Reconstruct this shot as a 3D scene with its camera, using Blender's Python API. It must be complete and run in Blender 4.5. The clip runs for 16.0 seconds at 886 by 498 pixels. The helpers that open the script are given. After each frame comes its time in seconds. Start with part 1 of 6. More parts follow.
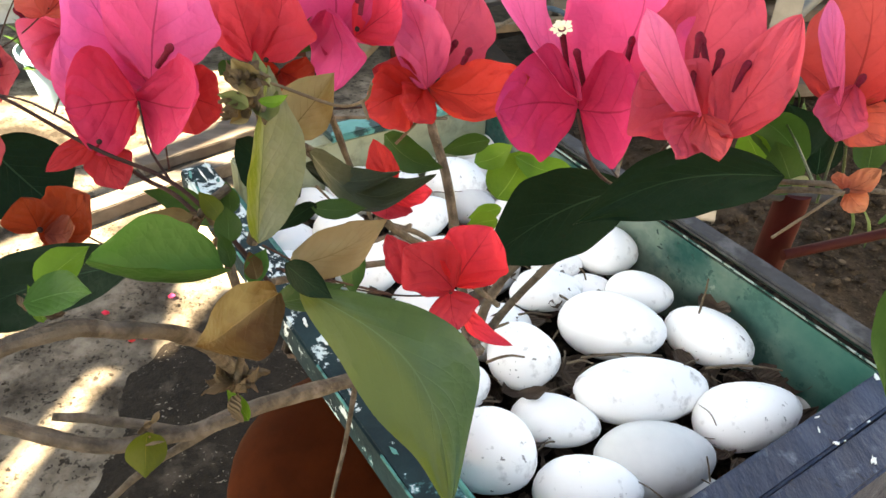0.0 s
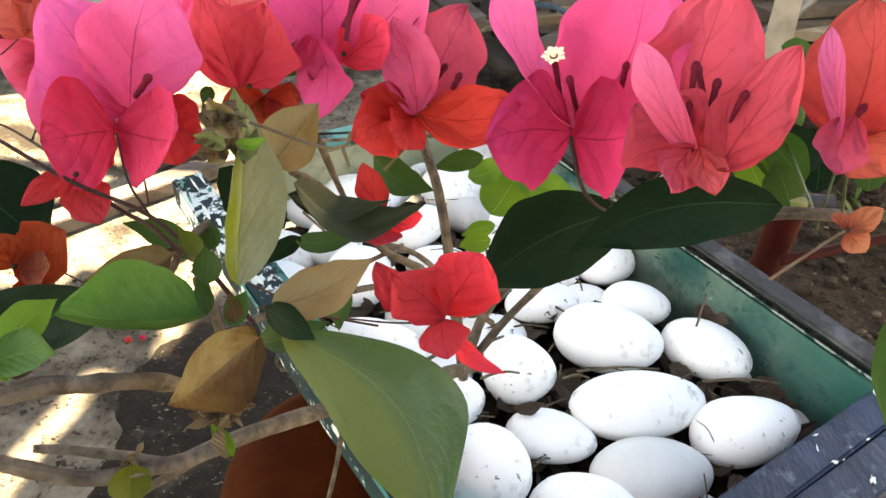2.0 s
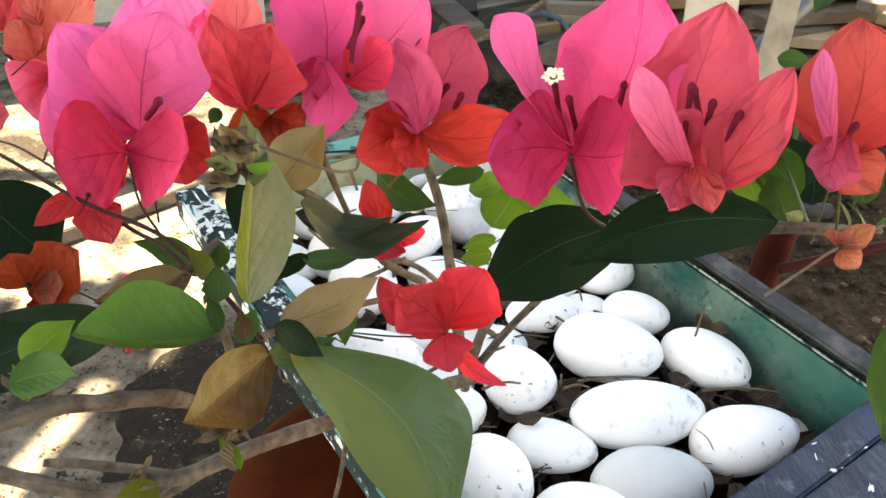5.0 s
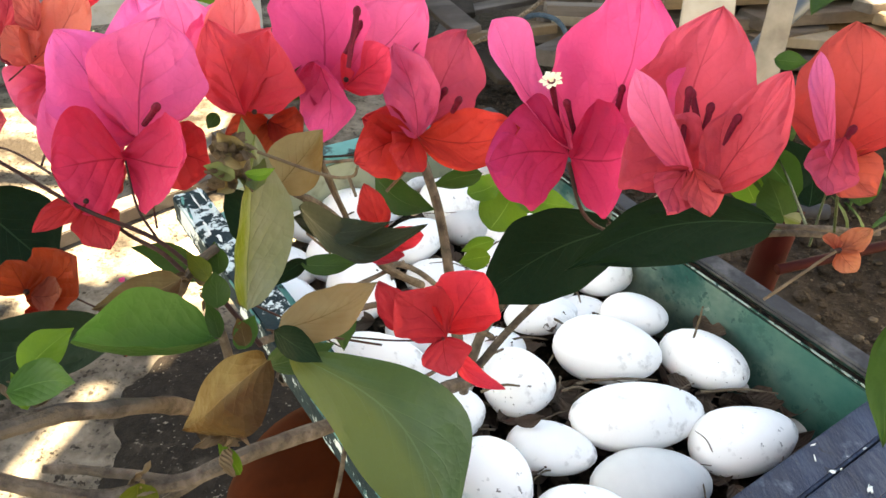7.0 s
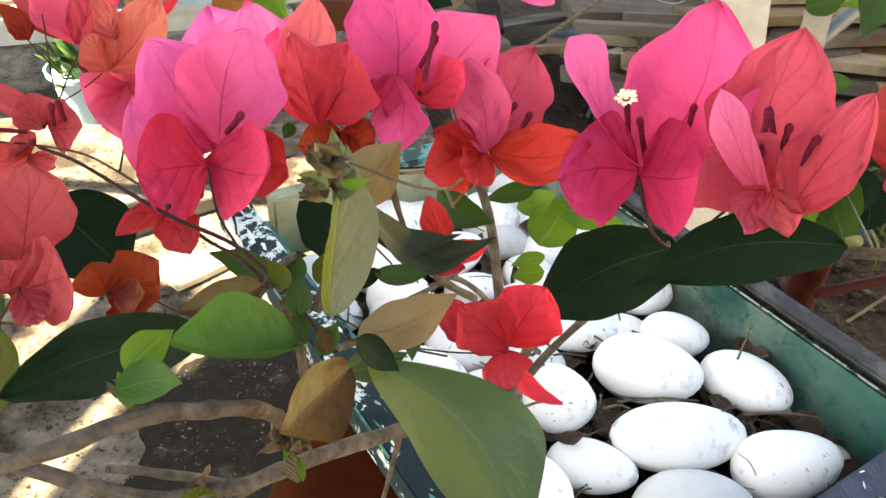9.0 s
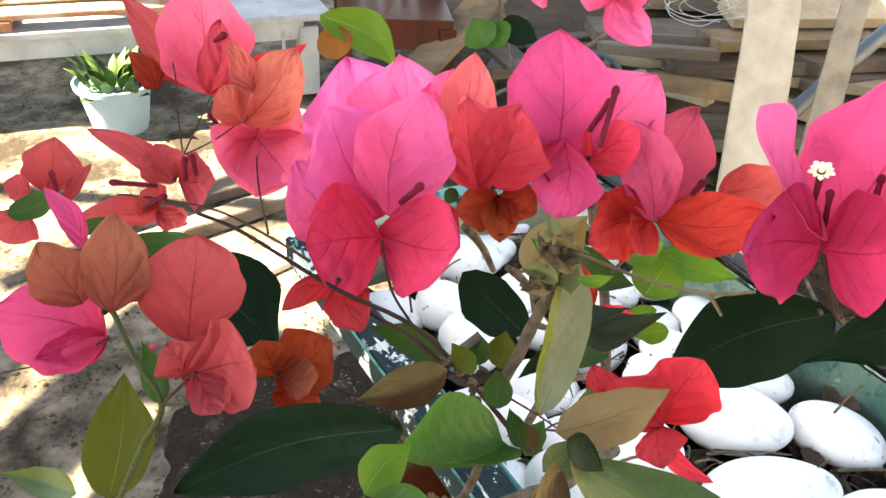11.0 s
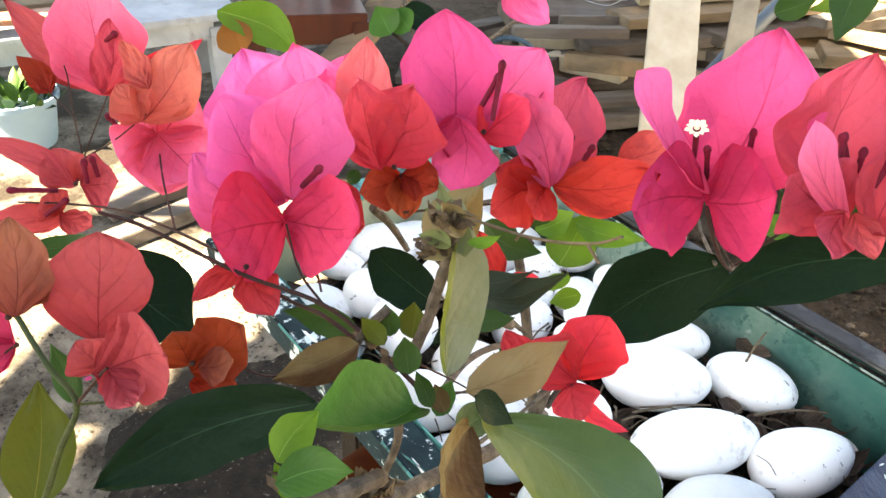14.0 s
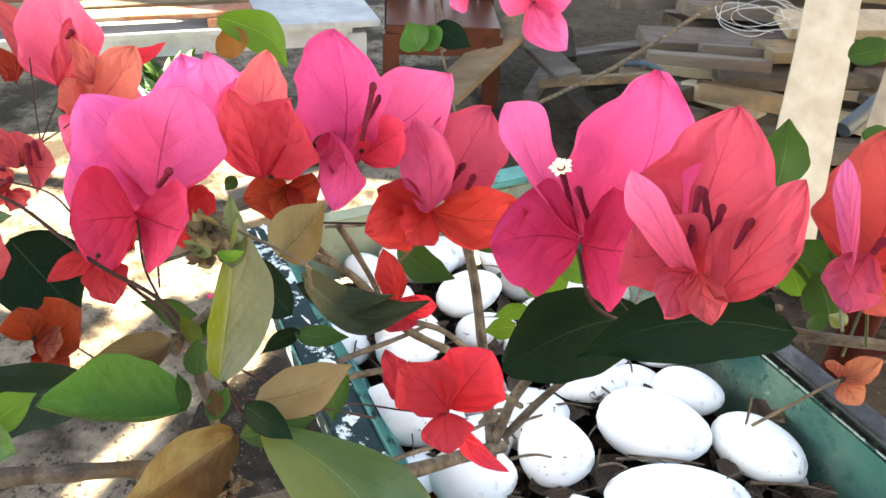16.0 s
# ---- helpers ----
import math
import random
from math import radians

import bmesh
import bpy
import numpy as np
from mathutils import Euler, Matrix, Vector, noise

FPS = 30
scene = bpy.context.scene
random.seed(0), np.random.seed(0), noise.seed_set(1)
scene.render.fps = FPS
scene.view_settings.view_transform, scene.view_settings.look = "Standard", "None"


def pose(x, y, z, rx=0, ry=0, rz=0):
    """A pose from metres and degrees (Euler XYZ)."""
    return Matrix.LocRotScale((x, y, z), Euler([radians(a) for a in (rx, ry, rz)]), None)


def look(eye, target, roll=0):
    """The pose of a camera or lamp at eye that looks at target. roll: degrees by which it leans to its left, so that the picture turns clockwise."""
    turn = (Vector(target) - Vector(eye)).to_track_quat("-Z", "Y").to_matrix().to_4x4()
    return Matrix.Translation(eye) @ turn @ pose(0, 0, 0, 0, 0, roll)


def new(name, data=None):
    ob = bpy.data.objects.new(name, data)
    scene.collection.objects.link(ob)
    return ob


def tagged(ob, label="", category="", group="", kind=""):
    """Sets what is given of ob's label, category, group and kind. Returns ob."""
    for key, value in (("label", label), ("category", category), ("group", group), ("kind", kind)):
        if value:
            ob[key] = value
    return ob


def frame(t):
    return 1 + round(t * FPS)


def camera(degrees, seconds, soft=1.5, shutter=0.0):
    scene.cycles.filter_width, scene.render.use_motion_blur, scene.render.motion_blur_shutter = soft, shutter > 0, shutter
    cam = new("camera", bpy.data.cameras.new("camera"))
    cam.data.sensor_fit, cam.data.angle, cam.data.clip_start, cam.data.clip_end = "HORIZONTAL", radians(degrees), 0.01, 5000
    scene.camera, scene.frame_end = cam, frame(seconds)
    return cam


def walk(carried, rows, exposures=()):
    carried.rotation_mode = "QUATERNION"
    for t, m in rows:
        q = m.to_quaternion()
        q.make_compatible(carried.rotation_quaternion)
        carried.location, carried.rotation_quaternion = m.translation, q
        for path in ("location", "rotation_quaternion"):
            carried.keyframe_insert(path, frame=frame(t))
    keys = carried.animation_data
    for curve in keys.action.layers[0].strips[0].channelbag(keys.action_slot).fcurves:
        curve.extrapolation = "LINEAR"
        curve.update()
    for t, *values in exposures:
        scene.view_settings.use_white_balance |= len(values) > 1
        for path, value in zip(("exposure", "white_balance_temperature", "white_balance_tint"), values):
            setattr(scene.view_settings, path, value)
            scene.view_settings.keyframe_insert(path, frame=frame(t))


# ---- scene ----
cam = camera(61.4, 16.0)
PATH = [
    (0, (0.0000, 0.0000, 1.7200), (0.0190, 1.5962, 0.5151), 4.22),
    (0.5, (-0.0020, 0.0060, 1.7193), (0.0223, 1.5940, 0.5037), 4.65),
    (1, (-0.0001, 0.0073, 1.7222), (0.0143, 1.5917, 0.5018), 4.01),
    (1.5, (0.0019, 0.0096, 1.7250), (0.0132, 1.5967, 0.5081), 4.09),
    (2, (0.0028, 0.0148, 1.7264), (0.0261, 1.6037, 0.5120), 4.25),
    (2.5, (0.0038, 0.0128, 1.7267), (0.0168, 1.6079, 0.5202), 3.99),
    (3, (0.0057, 0.0102, 1.7301), (0.0234, 1.6149, 0.5365), 3.91),
    (3.5, (0.0067, 0.0112, 1.7300), (0.0295, 1.6128, 0.5323), 3.73),
    (4, (0.0047, 0.0113, 1.7309), (0.0275, 1.6121, 0.5322), 3.93),
    (6.5, (-0.0004, 0.0126, 1.7337), (0.0264, 1.6147, 0.5368), 3.95),
    (7, (0.0006, 0.0126, 1.7337), (0.0304, 1.6156, 0.5380), 3.86),
    (7.5, (0.0036, 0.0126, 1.7338), (0.0304, 1.6150, 0.5373), 3.65),
    (8, (0.0056, 0.0105, 1.7330), (0.0281, 1.6204, 0.5465), 3.42),
    (8.5, (-0.0043, 0.0104, 1.7318), (0.0022, 1.6199, 0.5445), 4.05),
    (9, (-0.0184, 0.0096, 1.7335), (-0.0454, 1.6328, 0.5653), 4.18),
    (9.5, (-0.0354, 0.0149, 1.7355), (-0.1031, 1.6512, 0.5875), 3.69),
    (10, (-0.0526, 0.0216, 1.7413), (-0.1532, 1.6558, 0.5927), 3.54),
    (10.2, (-0.0626, 0.0235, 1.7398), (-0.1465, 1.6695, 0.6070), 3.61),
    (12.3, (-0.0855, 0.0403, 1.7373), (-0.1330, 1.6746, 0.5854), 4.98),
    (12.5, (-0.0826, 0.0345, 1.7391), (-0.1180, 1.6686, 0.5865), 4.64),
    (13, (-0.0735, 0.0263, 1.7382), (-0.0488, 1.6569, 0.5804), 4.61),
    (13.5, (-0.0685, 0.0252, 1.7375), (-0.0049, 1.6582, 0.5845), 3.89),
    (14, (-0.0695, 0.0214, 1.7389), (0.0519, 1.6562, 0.5932), 3.54),
    (14.5, (-0.0704, 0.0238, 1.7336), (0.0938, 1.6617, 0.5977), 1.32),
    (15, (-0.0437, 0.0349, 1.7431), (-0.0159, 1.6890, 0.6192), 2.91),
    (15.5, (-0.0017, 0.0350, 1.7442), (-0.1285, 1.6725, 0.6029), 3.52),
    (16, (0.0323, 0.0282, 1.7468), (-0.1848, 1.6631, 0.6155), 3.41),
]
walk(cam, [(t, look(eye, target, roll)) for t, eye, target, roll in PATH], ((0.0, 4.14, 9900, 9), (8.0, 4.14, 9900, 9), (12.5, 4.34, 9000, 9), (16.0, 4.4, 9000, 9)))

# ---- world, sun and large lights ----
world = bpy.data.worlds.new("sky")
scene.world = world
world.use_nodes = True
sky = world.node_tree.nodes.new("ShaderNodeTexSky")
sky.sky_type, sky.sun_disc = "NISHITA", False
sky.sun_elevation, sky.sun_rotation = radians(51), radians(252)
world.node_tree.links.new(sky.outputs[0], world.node_tree.nodes["Background"].inputs[0])
world.node_tree.nodes["Background"].inputs[1].default_value = 0.05
sun = new("sun", bpy.data.lights.new("sun", "SUN"))
sun.data.energy, sun.data.angle, sun.data.color = 5.0, radians(0.5), (1.0, 0.93, 0.82)
# the sun stands high on the left, a little behind the camera
sun.matrix_world = look((-6.0, -2.0, 8.0), (0, 0, 0))


# ---- materials ----
def shader(name, rough=0.6, metal=0.0):
    m = bpy.data.materials.new(name)
    m.use_nodes = True
    b = m.node_tree.nodes["Principled BSDF"]
    b.inputs["Roughness"].default_value, b.inputs["Metallic"].default_value = rough, metal
    return m, m.node_tree.nodes, m.node_tree.links, b


def calc(nodes, links, operation, a, b=0.5, c=None):
    n = nodes.new("ShaderNodeMath")
    n.operation = operation
    for i, v in enumerate((a, b, c)):
        if v is None:
            continue
        if isinstance(v, (int, float)):
            n.inputs[i].default_value = v
        else:
            links.new(v, n.inputs[i])
    return n.outputs[0]


def blend(nodes, links, fac, a, b):
    n = nodes.new("ShaderNodeMix")
    n.data_type = "RGBA"
    for i, v in ((0, fac), (6, a), (7, b)):
        if isinstance(v, (int, float)):
            n.inputs[i].default_value = v
        elif isinstance(v, tuple):
            n.inputs[i].default_value = (*v, 1)
        else:
            links.new(v, n.inputs[i])
    return n.outputs[2]


def grain(nodes, links, scale, detail=4.0, stretch=None, low=0.35, high=0.65, rough=0.6):
    """Noise in the object's own metres, spread from low..high to 0..1."""
    tc = nodes.new("ShaderNodeTexCoord")
    src = tc.outputs["Object"]
    if stretch:
        mp = nodes.new("ShaderNodeMapping")
        mp.inputs["Scale"].default_value = stretch
        links.new(src, mp.inputs[0])
        src = mp.outputs[0]
    n = nodes.new("ShaderNodeTexNoise")
    n.inputs["Scale"].default_value, n.inputs["Detail"].default_value, n.inputs["Roughness"].default_value = scale, detail, rough
    links.new(src, n.inputs["Vector"])
    r = nodes.new("ShaderNodeMapRange")
    r.inputs[1].default_value, r.inputs[2].default_value = low, high
    links.new(n.outputs[0], r.inputs[0])
    return r.outputs[0]


def relief(nodes, links, b, height, strength, distance):
    n = nodes.new("ShaderNodeBump")
    n.inputs["Strength"].default_value, n.inputs["Distance"].default_value = strength, distance
    links.new(height, n.inputs["Height"])
    links.new(n.outputs[0], b.inputs["Normal"])


def surface(name, a, b2, scale, rough=0.7, stain=None, stain_scale=3.0, bump=0.4, depth=0.002, stretch=None, metal=0.0, stain_low=0.5, stain_high=0.65):
    """A rough two-tone surface with stains of a third colour and fine relief."""
    m, nodes, links, b = shader(name, rough, metal)
    b.inputs["Specular IOR Level"].default_value = 0.12 if rough >= 0.75 else 0.3
    g = grain(nodes, links, scale, 6.0, stretch)
    col = blend(nodes, links, g, a, b2)
    if stain:
        s = grain(nodes, links, stain_scale, 5.0, None, stain_low, stain_high)
        col = blend(nodes, links, s, col, stain)
    links.new(col, b.inputs["Base Color"])
    fine = grain(nodes, links, scale * 3.1, 6.0, stretch, 0.2, 0.8)
    relief(nodes, links, b, fine, bump, depth)
    return m


def blade_material(name, colour, vein, gloss, through_light, veins=5.0, mottle=0.25, back=None, shine=0.35, tipped=None, halves=None, crumpled=0.75, ribs=0.3, quilted=0.5):
    """Leaf tissue: midrib and side veins drawn along the blade's own length, light passing through."""
    m, nodes, links, b = shader(name, gloss)
    uv = nodes.new("ShaderNodeUVMap")
    uv.uv_map = "blade"
    sep = nodes.new("ShaderNodeSeparateXYZ")
    links.new(uv.outputs[0], sep.inputs[0])
    u, v = sep.outputs[0], sep.outputs[1]
    av = calc(nodes, links, "ABSOLUTE", calc(nodes, links, "SUBTRACT", v, 0.5))
    wob = grain(nodes, links, 26.0, 1.0, None, 0.0, 1.0)
    rib = calc(nodes, links, "LESS_THAN", av, calc(nodes, links, "MULTIPLY_ADD", u, -0.009, 0.0125))
    run = calc(nodes, links, "SUBTRACT", calc(nodes, links, "MULTIPLY", u, veins), calc(nodes, links, "MULTIPLY", av, veins * 1.05))
    run = calc(nodes, links, "ADD", run, calc(nodes, links, "MULTIPLY", wob, 0.14))
    tooth = calc(nodes, links, "ABSOLUTE", calc(nodes, links, "SUBTRACT", calc(nodes, links, "FRACT", run), 0.5))
    side = nodes.new("ShaderNodeMapRange")
    side.inputs[1].default_value, side.inputs[2].default_value, side.inputs[3].default_value, side.inputs[4].default_value = 0.008, 0.045, 1.0, 0.0
    links.new(tooth, side.inputs[0])
    side = side.outputs[0]
    net = nodes.new("ShaderNodeTexVoronoi")
    net.feature = "DISTANCE_TO_EDGE"
    net.inputs["Scale"].default_value = 260.0
    tc = nodes.new("ShaderNodeTexCoord")
    links.new(tc.outputs["Object"], net.inputs["Vector"])
    cell = calc(nodes, links, "LESS_THAN", net.outputs[0], 0.06)
    lines = calc(nodes, links, "MAXIMUM", calc(nodes, links, "MULTIPLY", rib, calc(nodes, links, "MULTIPLY_ADD", u, -0.55, 0.85)), calc(nodes, links, "MULTIPLY", side, calc(nodes, links, "MAXIMUM", calc(nodes, links, "MULTIPLY_ADD", av, -3.4 * ribs, ribs), 0.06 * ribs)))
    lines = calc(nodes, links, "MAXIMUM", lines, calc(nodes, links, "MULTIPLY", cell, 0.03))
    info = nodes.new("ShaderNodeObjectInfo")
    hsv = nodes.new("ShaderNodeHueSaturation")
    links.new(calc(nodes, links, "MULTIPLY_ADD", info.outputs["Random"], 0.012, 0.494), hsv.inputs["Hue"])
    links.new(calc(nodes, links, "MULTIPLY_ADD", info.outputs["Random"], 0.2, 0.85), hsv.inputs["Value"])
    patch = grain(nodes, links, 30.0, 3.0, None, 0.25, 0.75)
    dark = tuple(c * (1 - mottle) for c in colour)
    base = blend(nodes, links, patch, colour, dark)
    if tipped:
        ramp = nodes.new("ShaderNodeMapRange")
        ramp.inputs[1].default_value, ramp.inputs[2].default_value = 0.1, 1.0
        links.new(calc(nodes, links, "ADD", u, calc(nodes, links, "MULTIPLY_ADD", wob, 0.3, -0.15)), ramp.inputs[0])
        base = blend(nodes, links, ramp.outputs[0], base, tipped)
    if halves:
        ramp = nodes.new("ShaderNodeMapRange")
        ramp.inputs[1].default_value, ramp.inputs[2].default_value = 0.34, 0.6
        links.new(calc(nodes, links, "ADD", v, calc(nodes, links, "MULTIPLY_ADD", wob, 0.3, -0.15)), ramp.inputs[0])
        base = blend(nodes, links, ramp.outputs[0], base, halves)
    if back:
        base = blend(nodes, links, grain(nodes, links, 28.0, 3.0, None, 0.45, 0.62), base, back)
    links.new(base, hsv.inputs["Color"])
    col = blend(nodes, links, lines, hsv.outputs[0], vein)
    links.new(col, b.inputs["Base Color"])
    b.inputs["Specular IOR Level"].default_value = shine
    height = calc(nodes, links, "SUBTRACT", calc(nodes, links, "MULTIPLY", net.outputs[0], 0.3), calc(nodes, links, "MULTIPLY", lines, 0.6))
    crumple = grain(nodes, links, 75.0, 2.0, None, 0.1, 0.9)
    height = calc(nodes, links, "ADD", height, calc(nodes, links, "MULTIPLY", crumple, 0.6))
    fine = grain(nodes, links, 190.0, 2.0, None, 0.1, 0.9)
    height = calc(nodes, links, "ADD", height, calc(nodes, links, "MULTIPLY", fine, 0.3))
    quilt = calc(nodes, links, "POWER", calc(nodes, links, "MULTIPLY", tooth, 2.0), 0.5)
    height = calc(nodes, links, "ADD", height, calc(nodes, links, "MULTIPLY", quilt, quilted))
    relief(nodes, links, b, height, crumpled, 0.003)
    tr = nodes.new("ShaderNodeBsdfTranslucent")
    links.new(col, tr.inputs[0])
    mix = nodes.new("ShaderNodeMixShader")
    mix.inputs[0].default_value = through_light
    links.new(b.outputs[0], mix.inputs[1])
    links.new(tr.outputs[0], mix.inputs[2])
    links.new(mix.outputs[0], nodes["Material Output"].inputs[0])
    return m


BRACT = {}
# lilac takes in sky sheen, the crimsons the red light through lower bracts
for key, colour in (("lilac", (0.83, 0.125, 0.365)), ("hotpink", (0.85, 0.122, 0.325)), ("tangerine", (0.64, 0.135, 0.11)), ("rosepink", (0.82, 0.125, 0.25)), ("rosepale", (0.8, 0.14, 0.31)), ("peach", (0.76, 0.145, 0.17)),
                    ("pink", (0.8, 0.11, 0.285)), ("magenta", (0.72, 0.072, 0.225)), ("deepmagenta", (0.54, 0.031, 0.125)),
                    ("deeprose", (0.6, 0.06, 0.2)), ("crimson", (0.71, 0.036, 0.079)), ("crimsonpink", (0.72, 0.048, 0.118)), ("coralpink", (0.55, 0.064, 0.113)), ("coral", (0.49, 0.068, 0.076)),
                    ("coralred", (0.53, 0.07, 0.083)), ("coralred2", (0.76, 0.07, 0.09)), ("orange", (0.48, 0.068, 0.058)), ("red", (0.54, 0.036, 0.045)),
                    ("rust", (0.33, 0.04, 0.016)), ("amber", (0.36, 0.105, 0.065))):
    # redder root, paler tip: pigment plus the shade low on each bract
    root = (colour[0] * 0.86, colour[1] * 0.62, colour[2] * 0.62)
    BRACT[key] = blade_material("bract_" + key, root, (root[0] * 0.42, root[1] * 0.3, root[2] * 0.4), 0.66, 0.4, 3.8, 0.05, shine=0.15, ribs=0.11, crumpled=0.7, quilted=0.45,
                                tipped=(min(0.92, colour[0] * 1.12), colour[1] * 1.45 + 0.004, colour[2] * 1.45 + 0.008))
LEAF = {}
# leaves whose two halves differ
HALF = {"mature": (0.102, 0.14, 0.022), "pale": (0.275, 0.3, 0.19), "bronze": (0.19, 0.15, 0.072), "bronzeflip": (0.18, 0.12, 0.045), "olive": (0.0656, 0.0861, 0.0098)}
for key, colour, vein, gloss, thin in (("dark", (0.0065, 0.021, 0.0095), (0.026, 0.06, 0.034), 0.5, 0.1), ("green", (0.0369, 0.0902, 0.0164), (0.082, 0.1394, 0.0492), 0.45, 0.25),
                                       ("fresh", (0.053, 0.158, 0.03), (0.0984, 0.2132, 0.0574), 0.42, 0.3), ("mature", (0.054, 0.118, 0.04), (0.1, 0.16, 0.06), 0.36, 0.25),
                                       ("young", (0.1148, 0.2378, 0.0246), (0.2132, 0.328, 0.0656), 0.45, 0.4), ("olive", (0.082, 0.1, 0.0115), (0.1476, 0.1394, 0.0246), 0.45, 0.3),
                                       ("bronze", (0.075, 0.033, 0.009), (0.2, 0.14, 0.07), 0.5, 0.3), ("bronzeflip", (0.33, 0.285, 0.155), (0.105, 0.07, 0.022), 0.5, 0.3), ("pale", (0.1558, 0.205, 0.0246), (0.082, 0.1066, 0.0328), 0.5, 0.3),
                                       # dull: dark leaves with their greyish sheen put into the colour
                                       ("dull", (0.034, 0.046, 0.02), (0.085, 0.1, 0.06), 0.42, 0.15), ("paletip", (0.2, 0.23, 0.09), (0.12, 0.14, 0.05), 0.5, 0.3),
                                       ("amberleaf", (0.2624, 0.0984, 0.0246), (0.164, 0.0656, 0.0164), 0.5, 0.4)):
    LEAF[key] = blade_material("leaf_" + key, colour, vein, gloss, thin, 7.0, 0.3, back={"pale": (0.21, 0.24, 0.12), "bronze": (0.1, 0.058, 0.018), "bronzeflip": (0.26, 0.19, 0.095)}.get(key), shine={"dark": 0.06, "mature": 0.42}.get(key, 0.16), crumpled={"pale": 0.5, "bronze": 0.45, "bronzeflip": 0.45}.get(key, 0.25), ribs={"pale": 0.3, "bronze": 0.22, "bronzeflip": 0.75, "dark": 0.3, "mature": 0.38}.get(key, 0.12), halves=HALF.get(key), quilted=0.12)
BARK = {"bark": surface("bark", (0.125, 0.104, 0.083), (0.055, 0.044, 0.036), 130.0, 0.85, (0.164, 0.1353, 0.1107), 60.0, 0.8, 0.0015),
        "redstem": surface("red_stem", (0.04, 0.011, 0.009), (0.022, 0.008, 0.0065), 150.0, 0.7, (0.05, 0.022, 0.015), 50.0),
        "twig": surface("dry_twig", (0.164, 0.123, 0.082), (0.0984, 0.0697, 0.0476), 160.0, 0.85), "green": surface("green_stem", (0.0328, 0.0541, 0.0115), (0.0197, 0.0328, 0.0074), 120.0, 0.55)}
FLORET = surface("floret_tube", (0.17, 0.009, 0.03), (0.1, 0.006, 0.018), 200.0, 0.7)
FLORET.node_tree.nodes["Principled BSDF"].inputs["Specular IOR Level"].default_value = 0.15
CREAM = surface("floret_cream", (0.9, 0.86, 0.62), (0.85, 0.78, 0.5), 200.0, 0.6)
PEBBLE = surface("white_pebble", (0.95, 0.935, 0.9), (0.9, 0.885, 0.85), 16.0, 0.6, (0.42, 0.395, 0.365), 48.0, 0.25, 0.001, None, 0.0, 0.59, 0.75)


def specks(m, scale, limit, colour, some=True):
    nodes, links = m.node_tree.nodes, m.node_tree.links
    b = nodes["Principled BSDF"]
    src = b.inputs["Base Color"].links[0].from_socket
    dots = grain(nodes, links, scale, 2.0, None, limit, limit + 0.03)
    zone = grain(nodes, links, 14.0, 2.0, None, 0.4, 0.6)
    info = nodes.new("ShaderNodeObjectInfo")
    if some:
        zone = calc(nodes, links, "MULTIPLY", zone, calc(nodes, links, "GREATER_THAN", info.outputs["Random"], 0.4))
    links.new(blend(nodes, links, calc(nodes, links, "MULTIPLY", dots, zone), src, colour), b.inputs["Base Color"])
    return m


GREYPEBBLE = surface("grey_pebble", (0.66, 0.65, 0.62), (0.55, 0.54, 0.52), 16.0, 0.55, (0.4, 0.37, 0.33), 30.0, 0.2, 0.001, None, 0.0, 0.58, 0.75)
specks(PEBBLE, 170.0, 0.66, (0.16, 0.14, 0.12))
specks(GREYPEBBLE, 170.0, 0.69, (0.12, 0.11, 0.1))
LITTER = surface("potting_soil", (0.0131, 0.0098, 0.0074), (0.0049, 0.0041, 0.0033), 70.0, 0.95, (0.0902, 0.0615, 0.041), 40.0, 1.0, 0.008)
DRY = blade_material("dry_leaf", (0.125, 0.083, 0.06), (0.066, 0.043, 0.031), 0.8, 0.15, 6.0, 0.4)
WITHERED = blade_material("withered_bract", (0.27, 0.19, 0.115), (0.15, 0.1, 0.06), 0.8, 0.25, 6.0, 0.5)
TEALWALL = surface("green_painted_board", (0.2214, 0.2542, 0.205), (0.1148, 0.1804, 0.1394), 14.0, 0.65, (0.0025, 0.0451, 0.0394), 11.0, 0.5, 0.0015, (1, 1, 1.5), 0.0, 0.42, 0.6)
specks(TEALWALL, 120.0, 0.64, (0.01, 0.02, 0.018))


def peel(m, colour, low, scale, strength=1.0, way=None, rate=0.0):
    """Ragged islands where the top coat has come off and the undercoat shows, fewer along one way."""
    nodes, links = m.node_tree.nodes, m.node_tree.links
    b = nodes["Principled BSDF"]
    src = b.inputs["Base Color"].links[0].from_socket
    worn = grain(nodes, links, scale, 9.0, None, 0.0, 1.0, 0.72)
    if way:
        tc, dot = nodes.new("ShaderNodeTexCoord"), nodes.new("ShaderNodeVectorMath")
        dot.operation = "DOT_PRODUCT"
        dot.inputs[1].default_value = way
        links.new(tc.outputs["Object"], dot.inputs[0])
        worn = calc(nodes, links, "SUBTRACT", worn, calc(nodes, links, "MULTIPLY", dot.outputs["Value"], rate))
    bare = nodes.new("ShaderNodeMapRange")
    bare.inputs[1].default_value, bare.inputs[2].default_value, bare.inputs[4].default_value = low, low + 0.02, strength
    links.new(worn, bare.inputs[0])
    links.new(blend(nodes, links, bare.outputs[0], src, colour), b.inputs["Base Color"])


